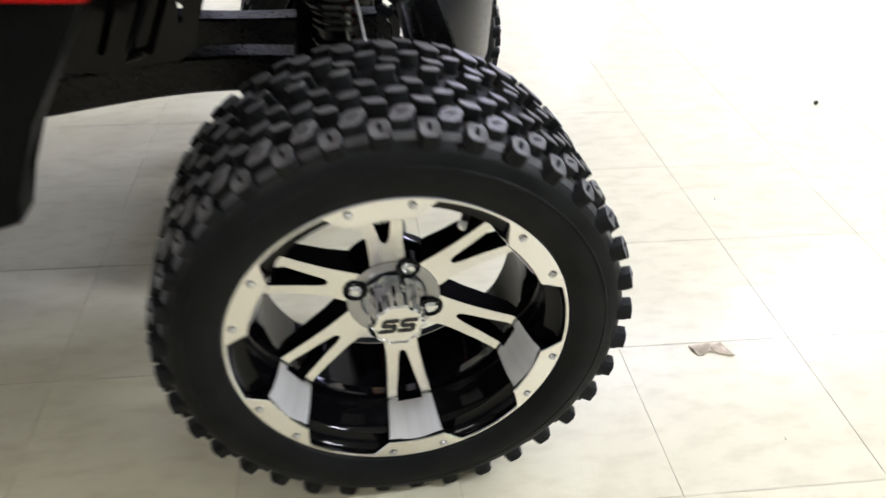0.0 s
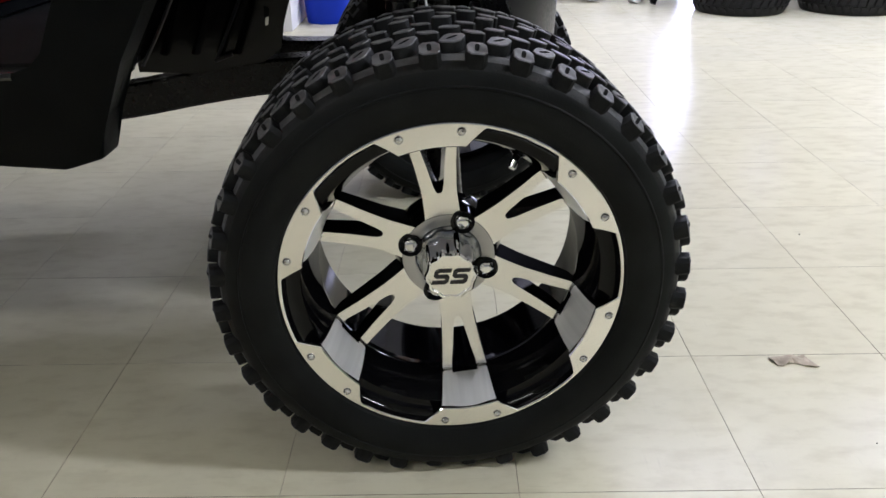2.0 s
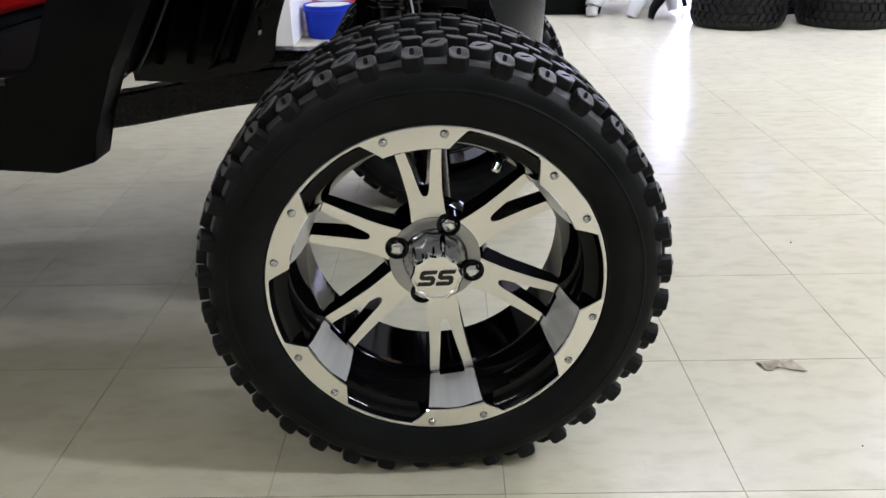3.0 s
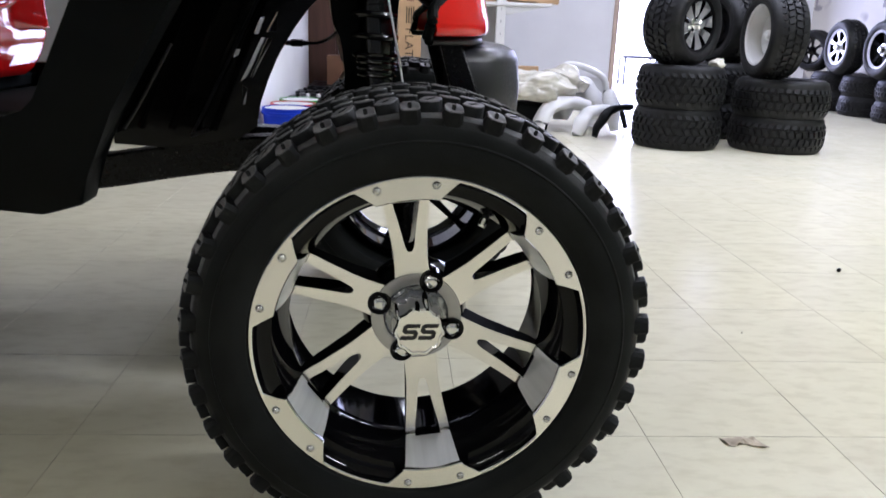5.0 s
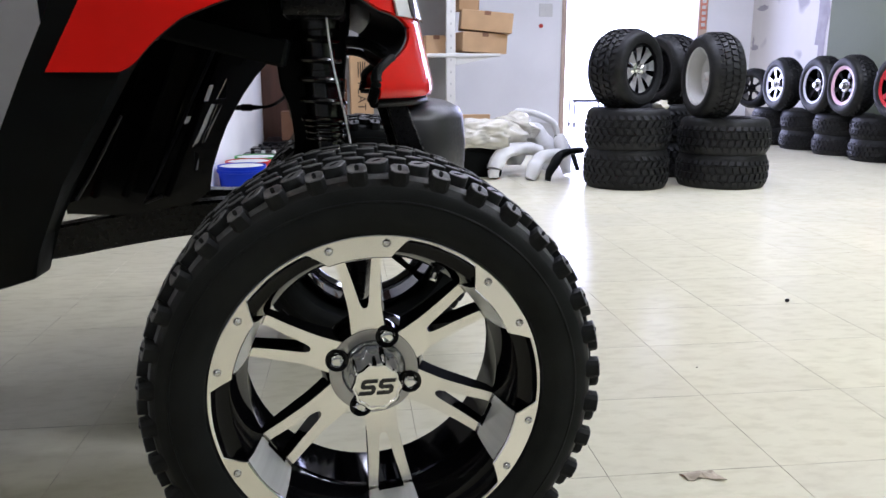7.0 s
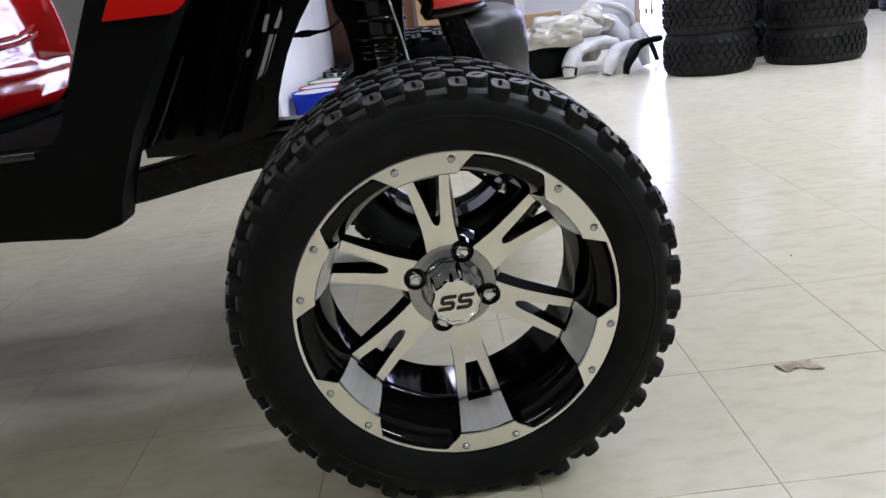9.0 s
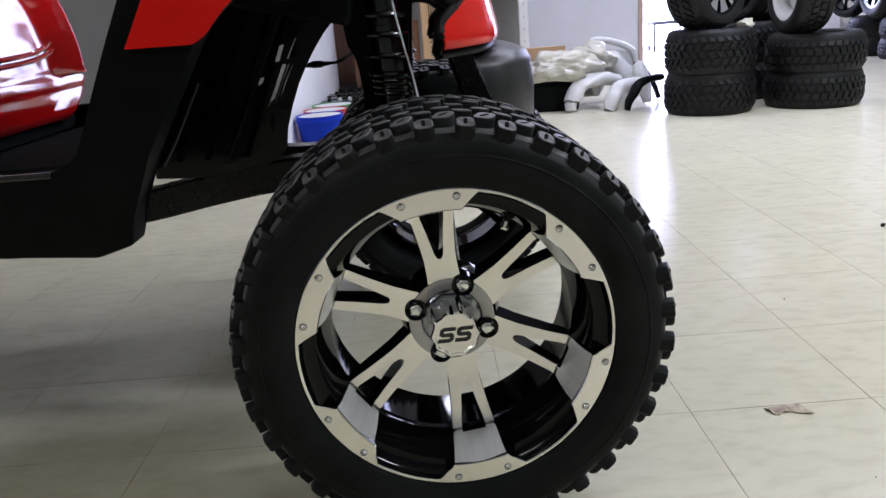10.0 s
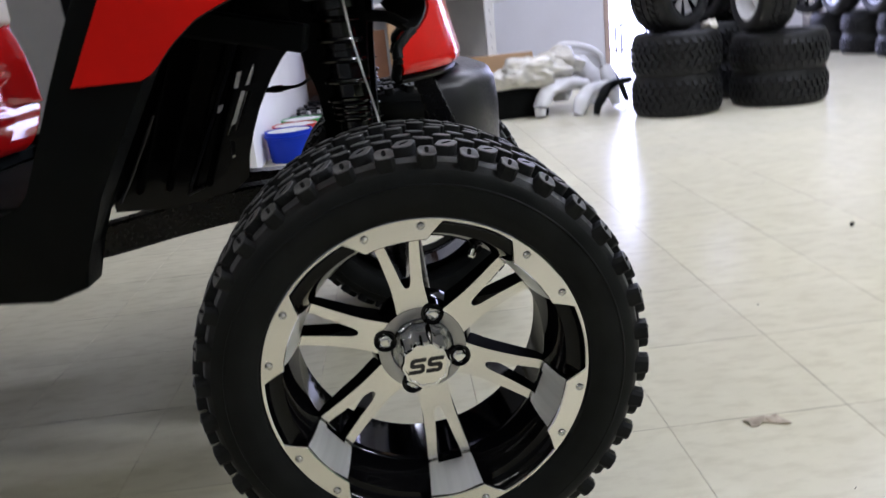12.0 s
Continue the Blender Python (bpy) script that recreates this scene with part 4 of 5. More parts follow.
cpart("seat_pod", box(-1.95, -1.29, -0.18, 2 * CY + 0.04, 0.50, 0.758, 0.03, 3), M_RED, "glossy red seat base", angle=60)

for pts in ([(0.76, 0.78), (0.751, 0.753), (0.729, 0.709), (0.691, 0.673), (0.632, 0.654), (0.533, 0.645), (0.3, 0.640), (-0.15, 0.640)],
            [(0.78, 0.78), (0.770, 0.751), (0.749, 0.703), (0.713, 0.666), (0.660, 0.644), (0.551, 0.632), (0.3, 0.627), (-0.15, 0.627)]):
    bead = spline([(-1.2425 - max(0, z - 0.70) * 0.07, y, z) for y, z in pts], 6)
    cpart("panel_bead", tube(bead, 0.0055, 8), M_REDPANEL)
cpart("seat_cushion", box(-1.95, -1.236, -0.18, 0.792, 0.766, 0.88, 0.02, 3), mat("cream_vinyl", (0.56, 0.52, 0.44), 0.5, var=0.06, bump=0.2, bscale=300), "cream vinyl seat cushion", angle=60)
cpart("kick_panel", box(-1.30, -1.262, -0.148, 0.84, 0.4665, 0.4955, 0.004), M_MAT, "black kick panel under the seat")

# ---- tyres and wheels standing about the room ----
def plain_tread(bm, r, w, n=36, rows=4, style=0):
    """Rows of lugs round a tyre that lies about the z axis, its middle at z = 0."""
    for j in range(rows):
        z0 = -w / 2 + 0.012 + (w - 0.024) * j / rows
        z1 = z0 + (w - 0.024) / rows - 0.007
        edge = j in (0, rows - 1)
        for i in range(n):
            a = 2 * math.pi * (i + (0.5 if j % 2 else 0)) / n
            h = math.pi / n * (0.66 if style == 0 else 0.74)
            sk = h * (0.5 if style == 0 else 0.25) * (1 if j % 2 else -1)
            vs = []
            for top, k in ((False, 1.0), (True, 0.86)):
                zc, zh = (z0 + z1) / 2, (z1 - z0) / 2 * k
                for da, dz in ((-h, -1), (h, -1), (h, 1), (-h, 1)):
                    q = a + da * k + sk * dz
                    outer = edge and dz == (-1 if j == 0 else 1)  # the shoulder falls away
                    rr = (r - 0.016 if outer else r - 0.001) if top and edge else r if top else r - (0.032 if outer else 0.020)
                    vs.append(bm.verts.new((rr * math.cos(q), rr * math.sin(q), zc + zh * dz)))
            bm.faces.new(vs[4:8])
            for k in range(4):
                bm.faces.new((vs[k], vs[(k + 1) % 4], vs[4 + (k + 1) % 4], vs[4 + k]))


def loose_meshes(r, w, r_in, style):
    ro = r - 0.0105
    half = [(q, d) for q, d in tyre_profile(r_in, ro, w, 0.012) if d < 0.0062 and q < r_in + (ro - r_in) * 0.67]
    half += [(r_in + (ro - r_in) * 0.79, -0.003), (r_in + (ro - r_in) * 0.87, 0.004), (ro - 0.006, 0.014), (ro - 0.0015, 0.030), (ro, 0.055)]
    prof = [(q, d - w / 2) for q, d in half + [(q, w - d) for q, d in reversed(half)]]
    shell = mesh_of("tyre", lathe(prof, 72, axis="Z", closed=True), M_LOOSE_SIDE)
    bm = bmesh.new()
    plain_tread(bm, r, w, 34 if style == 0 else 40, 5 if style == 0 else 4, style)
    return shell, mesh_of("tread", bm, M_LOOSE, smooth=False)


KINDS = {"a": loose_meshes(0.252, 0.226, 0.155, 0), "b": loose_meshes(0.268, 0.196, 0.175, 1), "r": loose_meshes(0.245, 0.164, 0.155, 1),
         "w": loose_meshes(0.232, 0.225, 0.145, 0)}


def loose_tyre(kind, m, label, group):
    ob = new("tyre", KINDS[kind][0])
    ob.matrix_basis = m
    tagged(ob, label, "tyre", group)
    tagged(part("tread", KINDS[kind][1], None, ob), kind="stuff")
    return ob


def rim_parts(parent, r, depth, dish, spokes, face, barrel, lip, lip_width=0.012, broad=1.0, hub=None):
    """A rim in a tyre about the z axis whose outside looks along +z."""
    z = depth
    part("barrel", lathe([(r + 0.001, z - 0.004), (r - 0.012, z - 0.016), (r - 0.016, z - 0.05), (r - 0.016, -z), (r - 0.010, -z - 0.004),
                          (r - 0.008, -z), (r - 0.006, z - 0.05)], 48, axis="Z", closed=True), barrel, parent)
    part("lip", lathe([(r - lip_width, z - 0.010), (r + 0.002 - lip_width, z - 0.002), (r, z + 0.002), (r + 0.006, z - 0.001), (r + 0.006, z - 0.008)], 48, axis="Z"),
         lip, parent)
    part("hub", capped([(0.055, z - dish), (0.050, z - dish + 0.012), (0.030, z - dish + 0.016), (0.026, z - dish + 0.040), (0.018, z - dish + 0.046)], 32,
                       axis="Z"), hub or face, parent)
    if spokes == 0:
        part("disc", lathe([(r - 0.016, z - dish - 0.02), (r - 0.05, z - dish + 0.01), (0.055, z - dish + 0.004), (0.03, z - dish + 0.004)], 48, axis="Z"),
             face, parent)
    for k in range(spokes):
        a = 2 * math.pi * k / spokes
        bm = bmesh.new()
        rows = []
        for q, hw, zz in ((0.035, 0.016, z - dish + 0.008), (0.08, 0.014, z - dish + 0.016), (r - 0.03, 0.020, z - dish + 0.022), (r - 0.010, 0.026, z - 0.008)):
            hw *= broad if q > 0.05 else 1
            rows.append([(q, -hw, zz - 0.012), (q, -hw, zz), (q, hw, zz), (q, hw, zz - 0.012), (q, -hw, zz - 0.012)])
        sheet(rows, bm)
        part("spoke", bm, face, parent, m=Matrix.Rotation(a, 4, "Z"))


def standing(kind, x, y, z, face_deg, rim, label, group, spin_deg=0.0, scale=1.0):
    """A tyre on its tread whose outside looks along the compass angle face_deg (from +x towards +y)."""
    r = {"a": 0.252, "b": 0.268, "r": 0.245, "w": 0.232}[kind] * scale
    m = Matrix.Translation((x, y, z + r - 0.003)) @ Matrix.Rotation(radians(face_deg), 4, "Z") @ Matrix.Rotation(radians(90), 4, "Y") \
        @ Matrix.Rotation(radians(spin_deg), 4, "Z") @ Matrix.Scale(scale, 4)
    ob = new("wheel" if rim else "tyre", KINDS[kind][0])
    ob.matrix_basis = m
    tagged(ob, label, "wheel" if rim else "tyre", group)
    tagged(part("tread", KINDS[kind][1], None, ob), kind="stuff")
    if rim:
        w = {"a": 0.226, "b": 0.196, "r": 0.164, "w": 0.225}[kind]
        rim_parts(ob, {"a": 0.155, "b": 0.175, "r": 0.155, "w": 0.145}[kind], w / 2, *rim)
    return ob


SA, SB, SC = (1.226, 3.385), (1.815, 3.36), (1.60, 3.93)
for i in range(2):
    loose_tyre("a", pose(*SA, 0.113 + 0.2275 * i, 0, 0, 20 + 31 * i), "black knobbly tyre lying in a stack", "stacked tyres")
    loose_tyre("b", pose(*SB, 0.098 + 0.1965 * i, 0, 0, 50 * i), "black road-tread tyre lying in a stack", "stacked tyres")
    loose_tyre("a", pose(*SC, 0.113 + 0.2275 * i, 0, 0, 12 + 40 * i), "black tyre lying in a stack behind others", "stacked tyres")
standing("w", SA[0] - 0.03, SA[1] - 0.0, 0.452, -56, (0.03, 8, M_CHROME, M_GLOSS, M_SATIN, 0.012, 1.45), "black tyre on a chrome spoked wheel on stacked tyres",
         "wheels on display", 10)
standing("b", SB[0] - 0.105, SB[1] - 0.02, 0.392, -181, (0.09, 0, M_WHRIM, M_WHRIM, M_WHRIM), "black tyre on a white steel wheel on stacked tyres",
         "wheels on display", 0, 0.94)
standing("w", SC[0] + 0.08, SC[1], 0.452, -160, (0.06, 0, M_SATIN, M_SATIN, M_SATIN), "black tyre on a black wheel on stacked tyres", "wheels on display")

RX = 3.68
RIMS = [(4.00, (0.03, 5, M_REDRIM, M_GLOSS, M_REDRIM, 0.02), "black tyre on a red spoked wheel", 20), (4.50, (0.03, 5, M_GLOSS, M_GLOSS, M_PINK, 0.026, 1.0, M_BOLT), "black tyre on a black wheel with pink ring", 0),
        (5.00, (0.05, 5, M_SATIN, M_GLOSS, M_PALE, 0.018, 1.0, M_BOLT), "black tyre on a black wheel with a pale lip", 30), (5.52, (0.025, 6, M_BOLT, M_GLOSS, M_PALE, 0.022, 0.85), "black tyre on a silver spoked wheel", 8)]
for y, rim, label, sp in RIMS:
    for i in range(2):
        loose_tyre("r", pose(RX, y, 0.082 + 0.1645 * i, 0, 0, 37 * i + y * 50), "black tyre lying in a row of stacks by the wall", "row of stacked tyres")
    standing("r", RX - 0.175, y + {5.52: 0.19, 5.00: 0.10, 4.50: 0.20, 4.00: 0.12}[y], 0.330, -181, rim, label + " on tyres", "wheels on display", sp, 0.97)
for i in range(2):
    loose_tyre("r", pose(3.68, 6.04, 0.082 + 0.1645 * i, 0, 0, 15 + 37 * i), "black tyre lying in a row of stacks by the wall", "row of stacked tyres")
standing("r", 3.53, 6.28, 0.330, -150, (0.04, 6, M_GLOSS, M_GLOSS, M_GLOSS), "black tyre on a black wheel, standing on stacked tyres", "wheels on display", 0, 0.78)

# crumpled clear bag on a stack
bm = bmesh.new()
bmesh.ops.create_icosphere(bm, subdivisions=3, radius=0.045)
for v in bm.verts:
    v.co *= 1 + 0.45 * noise.noise(v.co * 38)
    v.co.z *= 0.7
thing("plastic_bag", "small crumpled clear plastic bag on a tyre", "plastic bag", pose(SA[0] + 0.16, SA[1] - 0.1, 0.475), bm, M_WRAP, angle=60)


# ---- shelf, boxes ----
M_SLOT = mat("slot_grey", (0.42, 0.42, 0.42), 0.6)
shelf = thing("shelf_unit", "white steel shelf unit with a grey perforated back", "shelf unit", pose(0.10, 5.2, 0))
for x in (0.24, -0.75):
    part("post", box(x, x + 0.07, -0.2, -0.15, 0, 2.2, 0.004), M_STEEL, shelf)
    for i in range(22):
        part("slot", box(x + 0.031, x + 0.039, -0.2015, -0.2005, 0.12 + 0.09 * i, 0.138 + 0.09 * i), M_SLOT, shelf)
for z in (0.775, 1.35, 1.9):
    part("shelf_board", prism([(-0.75, z), (0.66, z + 0.012), (0.66, z + 0.034), (-0.75, z + 0.030)], -0.21, 0.24, 0.003), M_STEEL, shelf)
    part("bracket", prism([(0.31, z), (0.60, z + 0.006), (0.31, z - 0.06)], -0.192, -0.184), M_STEEL, shelf)
bm = box(-0.75, 0.31, 0.242, 0.258, 0.05, 2.2)
part("back_panel", bm, M_PANEL, shelf, "grey perforated panel")
for i in range(24):
    part("louvre", box(-0.74, 0.235, 0.232, 0.241, 0.10 + 0.028 * i, 0.120 + 0.028 * i), M_PANEL, shelf)


def carton(w, d, h, m, label, material=None, open_top=False):
    ob = thing("cardboard_box", label, "cardboard box", m, box(-w / 2, w / 2, -d / 2, d / 2, 0, h, 0.004), material or M_CARD, group="cardboard boxes")
    part("tape", box(-0.025, 0.025, -d / 2 - 0.001, d / 2 + 0.001, h - 0.03, h + 0.0012), M_CARD_D, ob, "brown packing tape")
    return ob


carton(0.36, 0.30, 0.15, pose(0.62, 5.18, 0.815, 0, 3, 8), "brown cardboard box lying on a shelf")
carton(0.40, 0.28, 0.15, pose(0.66, 5.16, 0.975, 0, 5, -4), "brown cardboard box lying on another box")
carton(0.16, 0.2, 0.12, pose(0.52, 5.20, 1.135, 0, 0, 5), "small brown cardboard box on a box")
carton(0.17, 0.25, 0.14, pose(0.27, 5.25, 0.808, 0, 0, 3), "small brown cardboard box on a shelf")
tall = carton(0.165, 0.16, 0.81, pose(-0.32, 4.72, 0, 0, 0, 2), "tall brown cardboard box standing on its end")
advance = 0.0
for letter, width in (("F", 0.047), ("L", 0.047), ("A", 0.058), ("T", 0.052), (" ", 0.022), ("P", 0.052), ("A", 0.058)):
    if letter != " ":
        fc = bpy.data.curves.new("letter", "FONT")
        fc.body, fc.size, fc.extrude = letter, 0.085, 0.0005
        fc.materials.append(M_INK)
        fo = new("letter", fc)
        me = bpy.data.meshes.new_from_object(fo.evaluated_get(bpy.context.evaluated_depsgraph_get()))
        bpy.data.objects.remove(fo)
        ink = new("letter", me)
        ink.parent = tall
        ink.matrix_basis = pose(-0.03, -0.0815, 0.60 - advance, 90, 90, 0)
    advance += width
for k in range(4):
    part("print_bar", box(-0.028 + 0.016 * k, -0.020 + 0.016 * k, -0.083, -0.0808, 0.63, 0.74), M_INK, tall, smooth=False)
carton(0.15, 0.2, 0.62, pose(-0.50, 4.85, 0, 0, 0, 0), "tall dark brown cardboard box", M_CARD_D)
carton(0.20, 0.2, 0.23, pose(-0.86, 5.45, 0.129), "brown cardboard box on a low stand", M_CARD_D)
cab = thing("cabinet", "dark brown wooden cabinet by the wall", "cabinet", pose(-1.06, 6.10, 0), box(-0.19, 0.16, -0.28, 0.2, 0.0, 1.9, 0.006), M_BROWN)
part("door", box(-0.17, 0.14, -0.296, -0.281, 0.06, 1.86, 0.003), M_BROWN, cab)
stand = thing("low_stand", "black low stand by the wall", "stand", pose(-0.90, 5.45, 0), box(-0.20, 0.26, -0.25, 0.3, 0.09, 0.128, 0.004), M_FRAME)
for x in (-0.16, 0.22):
    for y in (-0.2, 0.25):
        part("leg", box(x - 0.02, x + 0.02, y - 0.02, y + 0.02, 0, 0.0895), M_FRAME, stand)


# ---- buckets and batteries along the partition ----
def bucket(x, y, r, h, colour, label):
    ob = thing("bucket", label, "bucket", pose(x, y, 0), lathe([(0.001, 0.0), (r * 0.86, 0.0), (r * 0.88, 0.006), (r * 0.97, h - 0.035), (r * 1.04, h - 0.033),
               (r * 1.04, h - 0.022), (r, h - 0.020), (r, h), (r * 0.96, h), (r * 0.84, 0.012), (0.001, 0.012)], 48, axis="Z"), colour, group="buckets")
    part("lid", lathe([(0.001, h - 0.010), (r * 0.80, h - 0.008), (r * 0.90, h - 0.004), (r * 0.94, h - 0.012)], 48, axis="Z"), M_WHITEP, ob, "white plastic lid")
    bail = [(r * 1.03 * math.cos(a), -r * 0.35 * math.sin(a) - 0.02, h - 0.03 - 0.02 * math.sin(a)) for a in [math.pi * k / 12 for k in range(13)]]
    part("bail", tube(bail, 0.002, 6), M_BOLT, ob, "thin wire handle")
    return ob


bucket(-1.005, 3.245, 0.131, 0.168, M_BLUE, "blue plastic bucket with a sunken white lid")
bucket(-1.004, 3.525, 0.131, 0.163, M_REDP, "red plastic bucket with a sunken white lid")
bucket(-0.990, 3.800, 0.131, 0.161, M_GREENP, "green plastic bucket with a sunken white lid")
for k in range(3):
    bt = thing("battery", "low black battery with small caps on the floor", "battery", pose(-1.0 + 0.04 * (k % 2), 4.30 + 0.24 * k, 0), box(-0.13, 0.13, -0.09, 0.09, 0, 0.115, 0.006),
               M_PLAST, group="batteries")
    part("case_top", box(-0.132, 0.132, -0.092, 0.092, 0.1155, 0.128, 0.003), M_FRAME, bt)
    for x in (-0.07, 0.0, 0.07):
        white = k == 0 and x >= 0
        part("cap", capped([(0.014, 0.1285), (0.014, 0.146), (0.011, 0.149)], 14, axis="Z"), M_WHITEP if white else M_FRAME, bt, "white plastic cap" if white else "", m=Matrix.Translation((x, 0, 0)))


# ---- heap of white body parts ----
bin_ = thing("storage_bin", "black plastic bin under wrapped parts", "bin", pose(0.36, 4.02, 0), prism([(-0.20, 0.0), (0.20, 0.0), (0.23, 0.17), (-0.23, 0.17)], -0.16, 0.16, 0.008, 2), M_PLAST)
part("rim", prism([(-0.24, 0.1705), (0.24, 0.1705), (0.24, 0.185), (-0.24, 0.185)], -0.17, 0.17, 0.003), M_PLAST, bin_)
flat = thing("cardboard_sheet", "flattened brown cardboard behind wrapped parts", "cardboard", pose(0.28, 4.42, 0.0), box(-0.42, 0.30, -0.012, 0.012, 0.0, 0.375, 0.003), M_CARD)


def lumpy(sx, sy, sz, seed, freq=3.2):
    bm = bmesh.new()
    bmesh.ops.create_icosphere(bm, subdivisions=5, radius=1.0)
    for v in bm.verts:
        p = v.co.copy()
        k = 1 + 0.34 * noise.noise(p * 1.4 + Vector((seed, 0, 0))) - 0.20 * abs(noise.noise(p * freq * 0.6 + Vector((0, seed, 0)))) \
            - 0.10 * abs(noise.noise(Vector((p.x * 3, p.y * 6, p.z * 8)) + Vector((seed, seed, 0)))) \
            - 0.03 * abs(noise.noise(Vector((p.x * 11 + p.z * 5, p.y * 9, p.z * 12)) + Vector((0, 0, seed))))
        v.co = Vector((p.x * sx * k, p.y * sy * k, max(-0.55, p.z) * sz * k))
    return bm


thing("wrapped_package", "white body parts wrapped in crumpled clear plastic on a bin", "wrapped parts", pose(0.46, 3.93, 0.262), lumpy(0.25, 0.20, 0.135, 2.0), M_WRAP, angle=75)
thing("wrapped_package", "white parts wrapped in crumpled plastic on a wrapped bundle", "wrapped parts", pose(0.68, 4.08, 0.30), lumpy(0.17, 0.15, 0.10, 7.0), M_WRAP, angle=75)


def flare(points, radius, label, material, flat=0.55, name="fender_flare"):
    pts = spline(points, 7)
    n = len(pts)
    rad = [radius * (0.62 + 0.38 * math.sin(math.pi * (0.12 + 0.76 * i / (n - 1)))) for i in range(n)]
    bm = tube(pts, rad, 14, flat=flat)
    for v in bm.verts:
        p = v.co * 13
        v.co += Vector((noise.noise(p), noise.noise(p + Vector((7, 0, 0))), noise.noise(p + Vector((0, 7, 0))))) * radius * 0.28
        v.co.z = max(v.co.z, 0.001)
    return thing(name, label, "fender flare", bm=bm, material=material, group="fender flares", angle=50)


flare([(0.485, 3.74, 0.012), (0.50, 3.76, 0.09), (0.58, 3.80, 0.165), (0.70, 3.84, 0.185), (0.83, 3.88, 0.172)], 0.056, "white curved plastic fender flare leaning on a bundle", M_WHITEP, 0.8)
flare([(0.705, 3.66, 0.012), (0.74, 3.69, 0.08), (0.82, 3.74, 0.145), (0.93, 3.80, 0.155)], 0.050, "white curved plastic fender flare on the floor", M_WHITEP, 0.8)
flare([(0.80, 3.575, 0.015), (0.826, 3.59, 0.085), (0.885, 3.63, 0.155), (0.97, 3.68, 0.176), (1.05, 3.72, 0.186)], 0.033, "black curved plastic fender flare on the floor", M_PLAST, 0.7)
flare([(1.00, 3.86, 0.02), (0.985, 3.88, 0.12), (0.965, 3.90, 0.20), (0.96, 3.92, 0.26)], 0.05, "white plastic fender flare standing on the floor", M_WHITEP, 0.8)
flare([(0.88, 4.10, 0.02), (0.90, 4.10, 0.12), (0.885, 4.12, 0.21), (0.80, 4.14, 0.27), (0.73, 4.16, 0.20), (0.72, 4.16, 0.05)], 0.085, "white bulging plastic body part on the floor", M_WHITEP, 0.9,
      "body_part")
frame_pts = spline([(0.72, 4.20, 0.04), (0.70, 4.21, 0.22), (0.715, 4.22, 0.37), (0.76, 4.225, 0.405), (0.90, 4.23, 0.375), (1.00, 4.235, 0.315), (1.03, 4.235, 0.22), (1.08, 4.23, 0.03)], 7)
seat = thing("seat_frame", "white tubular seat back frame standing among parts", "seat frame", bm=tube(frame_pts, 0.022, 12), material=M_WHITEP)
part("panel", sheet([[(0.725, 4.225, 0.10), (1.05, 4.24, 0.10)], [(0.722, 4.225, 0.355), (0.985, 4.24, 0.315)]], thick=0.006), M_WHITEP, seat)
flare([(0.99, 4.16, 0.24), (1.04, 4.12, 0.20), (1.085, 4.06, 0.13), (1.11, 4.0, 0.02)], 0.022, "black curved plastic strip leaning on a seat frame", M_PLAST, 0.6)


# ---- small things ----
sw = thing("light_switch", "white switch plate on the wall", "switch", pose(1.655, Y1 - 0.006, 1.31), box(-0.07, 0.07, -0.006, 0.0055, -0.07, 0.06, 0.003), M_WHITEP)
part("toggle", box(-0.008, 0.008, -0.012, -0.0065, -0.015, 0.012, 0.002), M_WHITEP, sw)
thing("alarm_button", "small red button on the white wall", "button", pose(1.605, Y1 - 0.008, 1.145), capped([(0.022, -0.004), (0.020, -0.012), (0.022, 0.007)], 20), M_REDP)
sign = thing("door_sign", "faded red sign strip on the door jamb", "sign", pose(DX1 + 0.05, Y1 - 0.026, 1.3), box(-0.035, 0.035, -0.002, 0.005, -0.18, 0.42, 0.001), M_SIGN)
for k in range(9):
    part("print_bar", box(-0.022, 0.022, -0.004, -0.0022, -0.15 + 0.06 * k, -0.115 + 0.06 * k), M_WHITEP, sign, smooth=False)

bm = bmesh.new()
ring = [(-0.041, 0.008), (-0.036, -0.004), (-0.031, -0.018), (-0.020, -0.019), (-0.010, -0.012), (0.002, -0.009), (0.014, -0.015), (0.030, -0.020), (0.043, -0.021),
        (0.038, -0.006), (0.031, 0.006), (0.026, 0.014), (0.012, 0.013), (0.008, 0.019), (0.002, 0.013), (-0.014, 0.014), (-0.026, 0.012)]
n = len(ring)
lo = [bm.verts.new((x, y, 0.0006 + 0.004 * max(0, math.sin(i * 1.9)))) for i, (x, y) in enumerate(ring)]
hi = [bm.verts.new((v.co.x * 0.99, v.co.y * 0.99, v.co.z + 0.0012)) for v in lo]
mids = [bm.verts.new((x, 0.001, 0.0045 + dz)) for x, dz in ((-0.022, 0.0), (0.0, 0.003), (0.022, -0.001))]
for i in range(n):
    j = (i + 1) % n
    bm.faces.new((lo[i], lo[j], hi[j], hi[i]))
    a, b = (min(range(3), key=lambda k: abs(mids[k].co.x - ring[q][0])) for q in (i, j))
    bm.faces.new((hi[i], hi[j], mids[a]))
    if a != b:
        bm.faces.new((hi[j], mids[b], mids[a]))
bm.faces.new(lo[::-1])
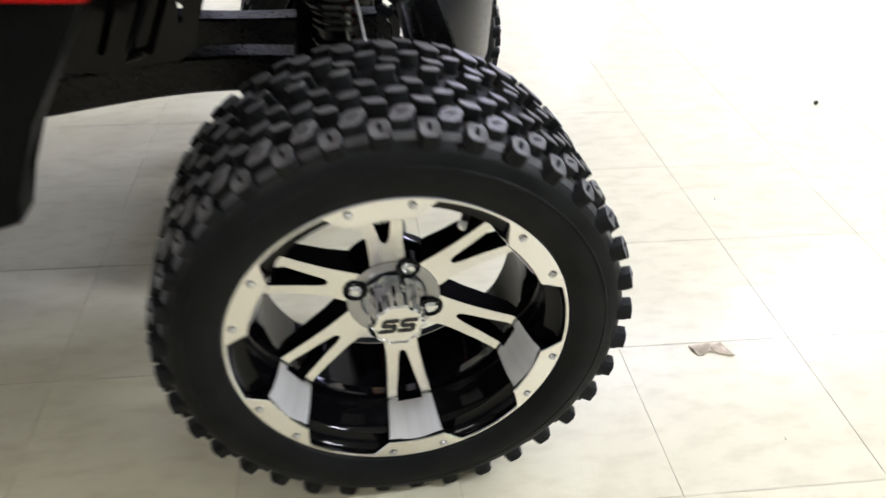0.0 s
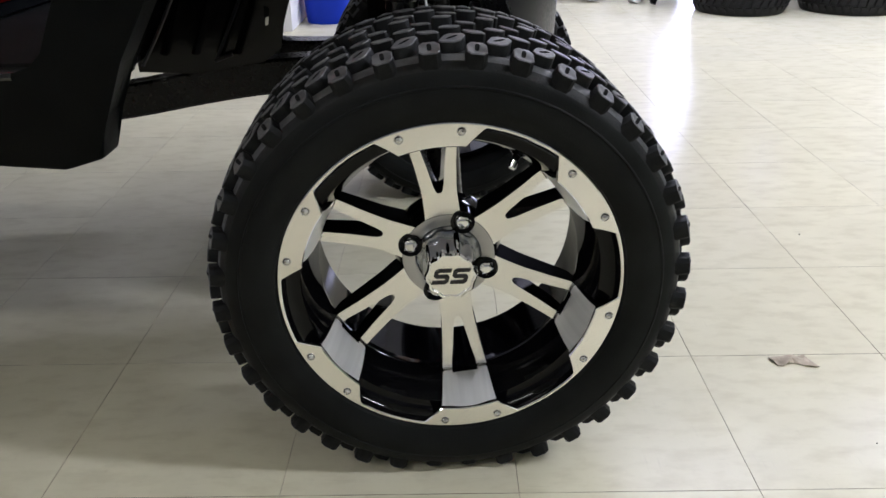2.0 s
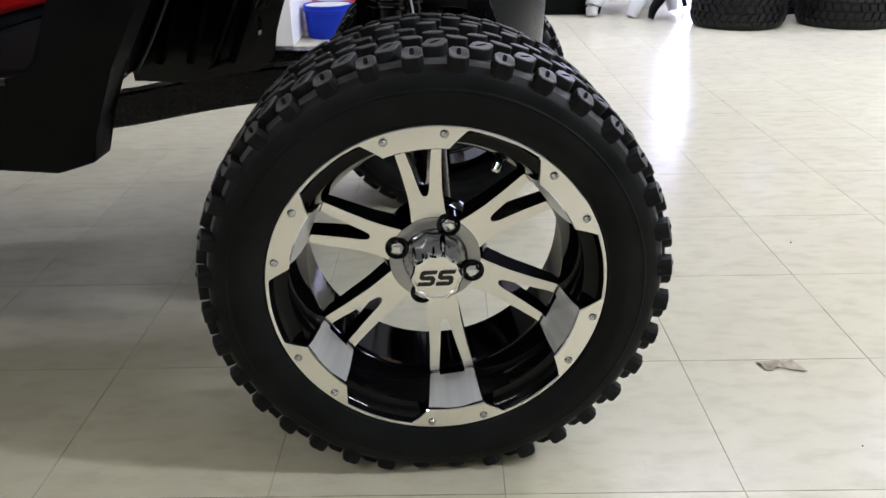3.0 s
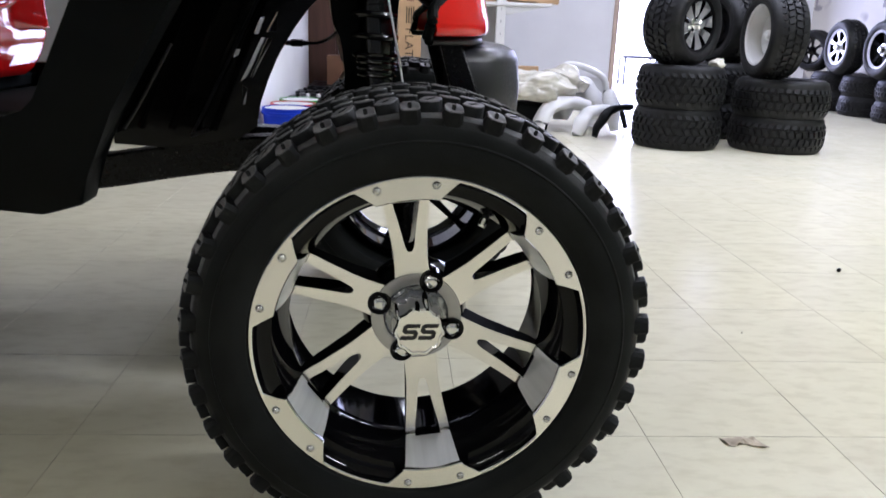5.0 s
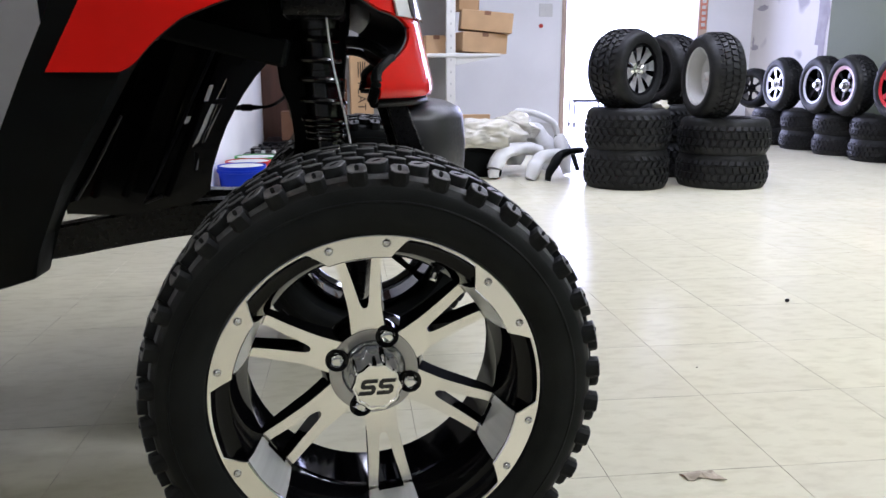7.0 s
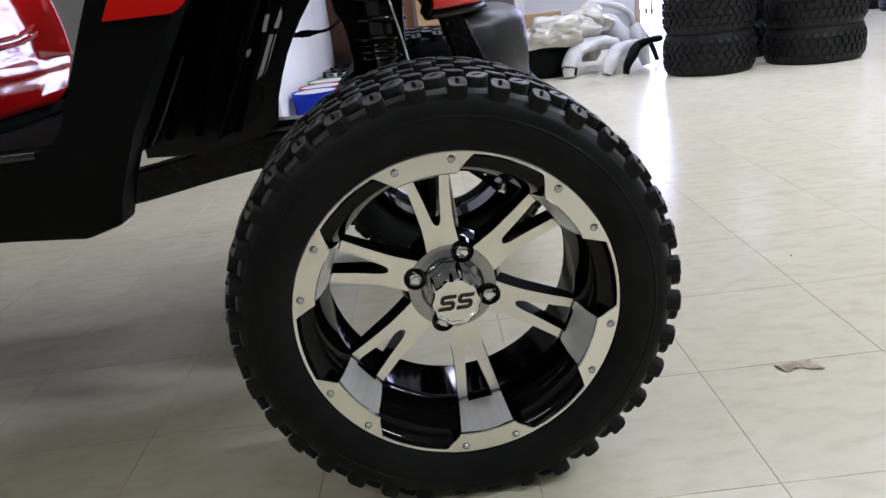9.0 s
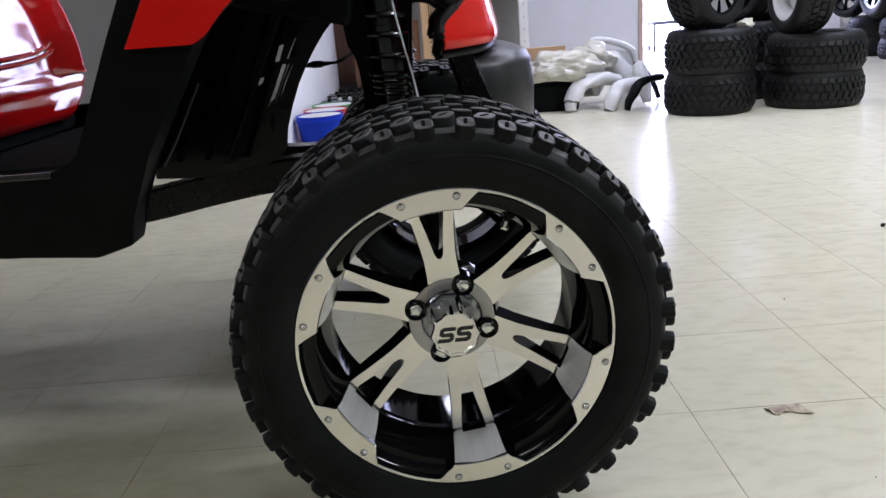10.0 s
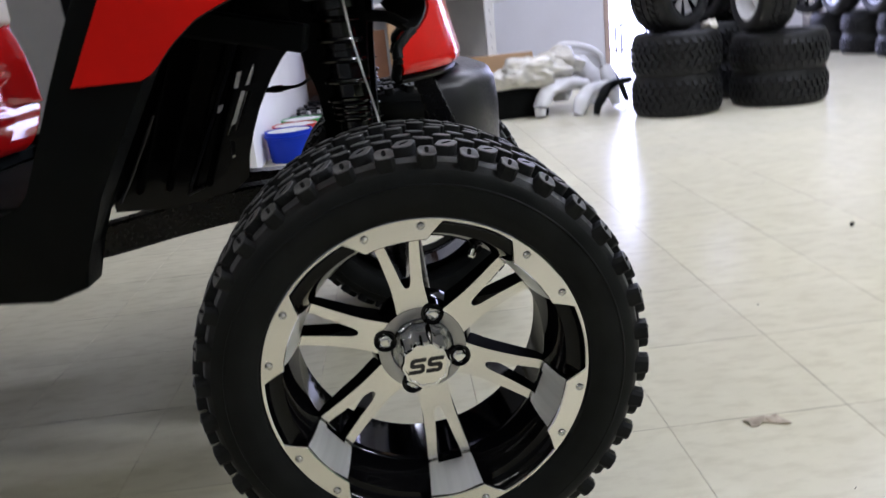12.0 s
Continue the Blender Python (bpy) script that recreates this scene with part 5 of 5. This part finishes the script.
thing("dry_leaf", "crumpled brown dry leaf scrap on the floor", "leaf", pose(0.155, -0.018, 0.0, 0, 0, -4) @ Matrix.Scale(0.86, 4), bm, M_LEAF, smooth=False)


def crumb(x, y, r, label):
    bm = bmesh.new()
    bmesh.ops.create_icosphere(bm, subdivisions=2, radius=r)
    for v in bm.verts:
        v.co *= 1 + 0.4 * noise.noise(v.co * 200 + Vector((x, y, 0)))
    thing("crumb", label, "crumb", pose(x, y, r * 0.8), bm, M_FRAME, group="crumbs")


crumb(0.853, 0.931, 0.006, "small black pebble on the floor")
crumb(0.361, 0.456, 0.0014, "tiny dark crumb on the floor")
crumb(0.19, -0.22, 0.0010, "tiny dark crumb on the floor")
crumb(-0.52, -0.34, 0.0022, "tiny dark crumb on the floor")
crumb(-0.35, -0.36, 0.0018, "tiny dark crumb on the floor")


# ---- floor tiles ----
T = 0.3048
random.seed(5)


def tile_mesh():
    bm = bmesh.new()
    h = T / 2
    rings = []
    for k, z in ((h - 0.0002, -0.0035), (h - 0.0002, -0.0004), (h - 0.00065, 0.0)):
        rings.append([bm.verts.new((sx * k, sy * k, z)) for sx, sy in ((-1, -1), (1, -1), (1, 1), (-1, 1))])
    for a, b in zip(rings, rings[1:]):
        for k in range(4):
            bm.faces.new((a[k], a[(k + 1) % 4], b[(k + 1) % 4], b[k]))
    for f in bm.faces:
        f.material_index = 1
    bm.faces.new(rings[-1]).material_index = 0
    return mesh_of("tile", bm, [M_TILE, M_SEAM], smooth=False)


TILE = tile_mesh()
rest = bmesh.new()
for i in range(-17, 13):
    for j in range(-20, 32):
        x, y = (i + 0.5) * T, (j + 0.5) * T
        if y > Y1 + 1.5:
            continue
        if -5 <= i < 8 and -4 <= j < 18:
            part("tile", TILE, None, floor, m=Matrix.Translation((x, y, random.uniform(-0.0002, 0.0))))
        else:
            n = len(rest.verts)
            rest.from_mesh(TILE)
            rest.verts.ensure_lookup_table()
            for v in rest.verts[n:]:
                v.co += Vector((x, y, 0))
tagged(part("tiles_beyond", rest, [M_TILE, M_SEAM], floor, smooth=False), kind="stuff")
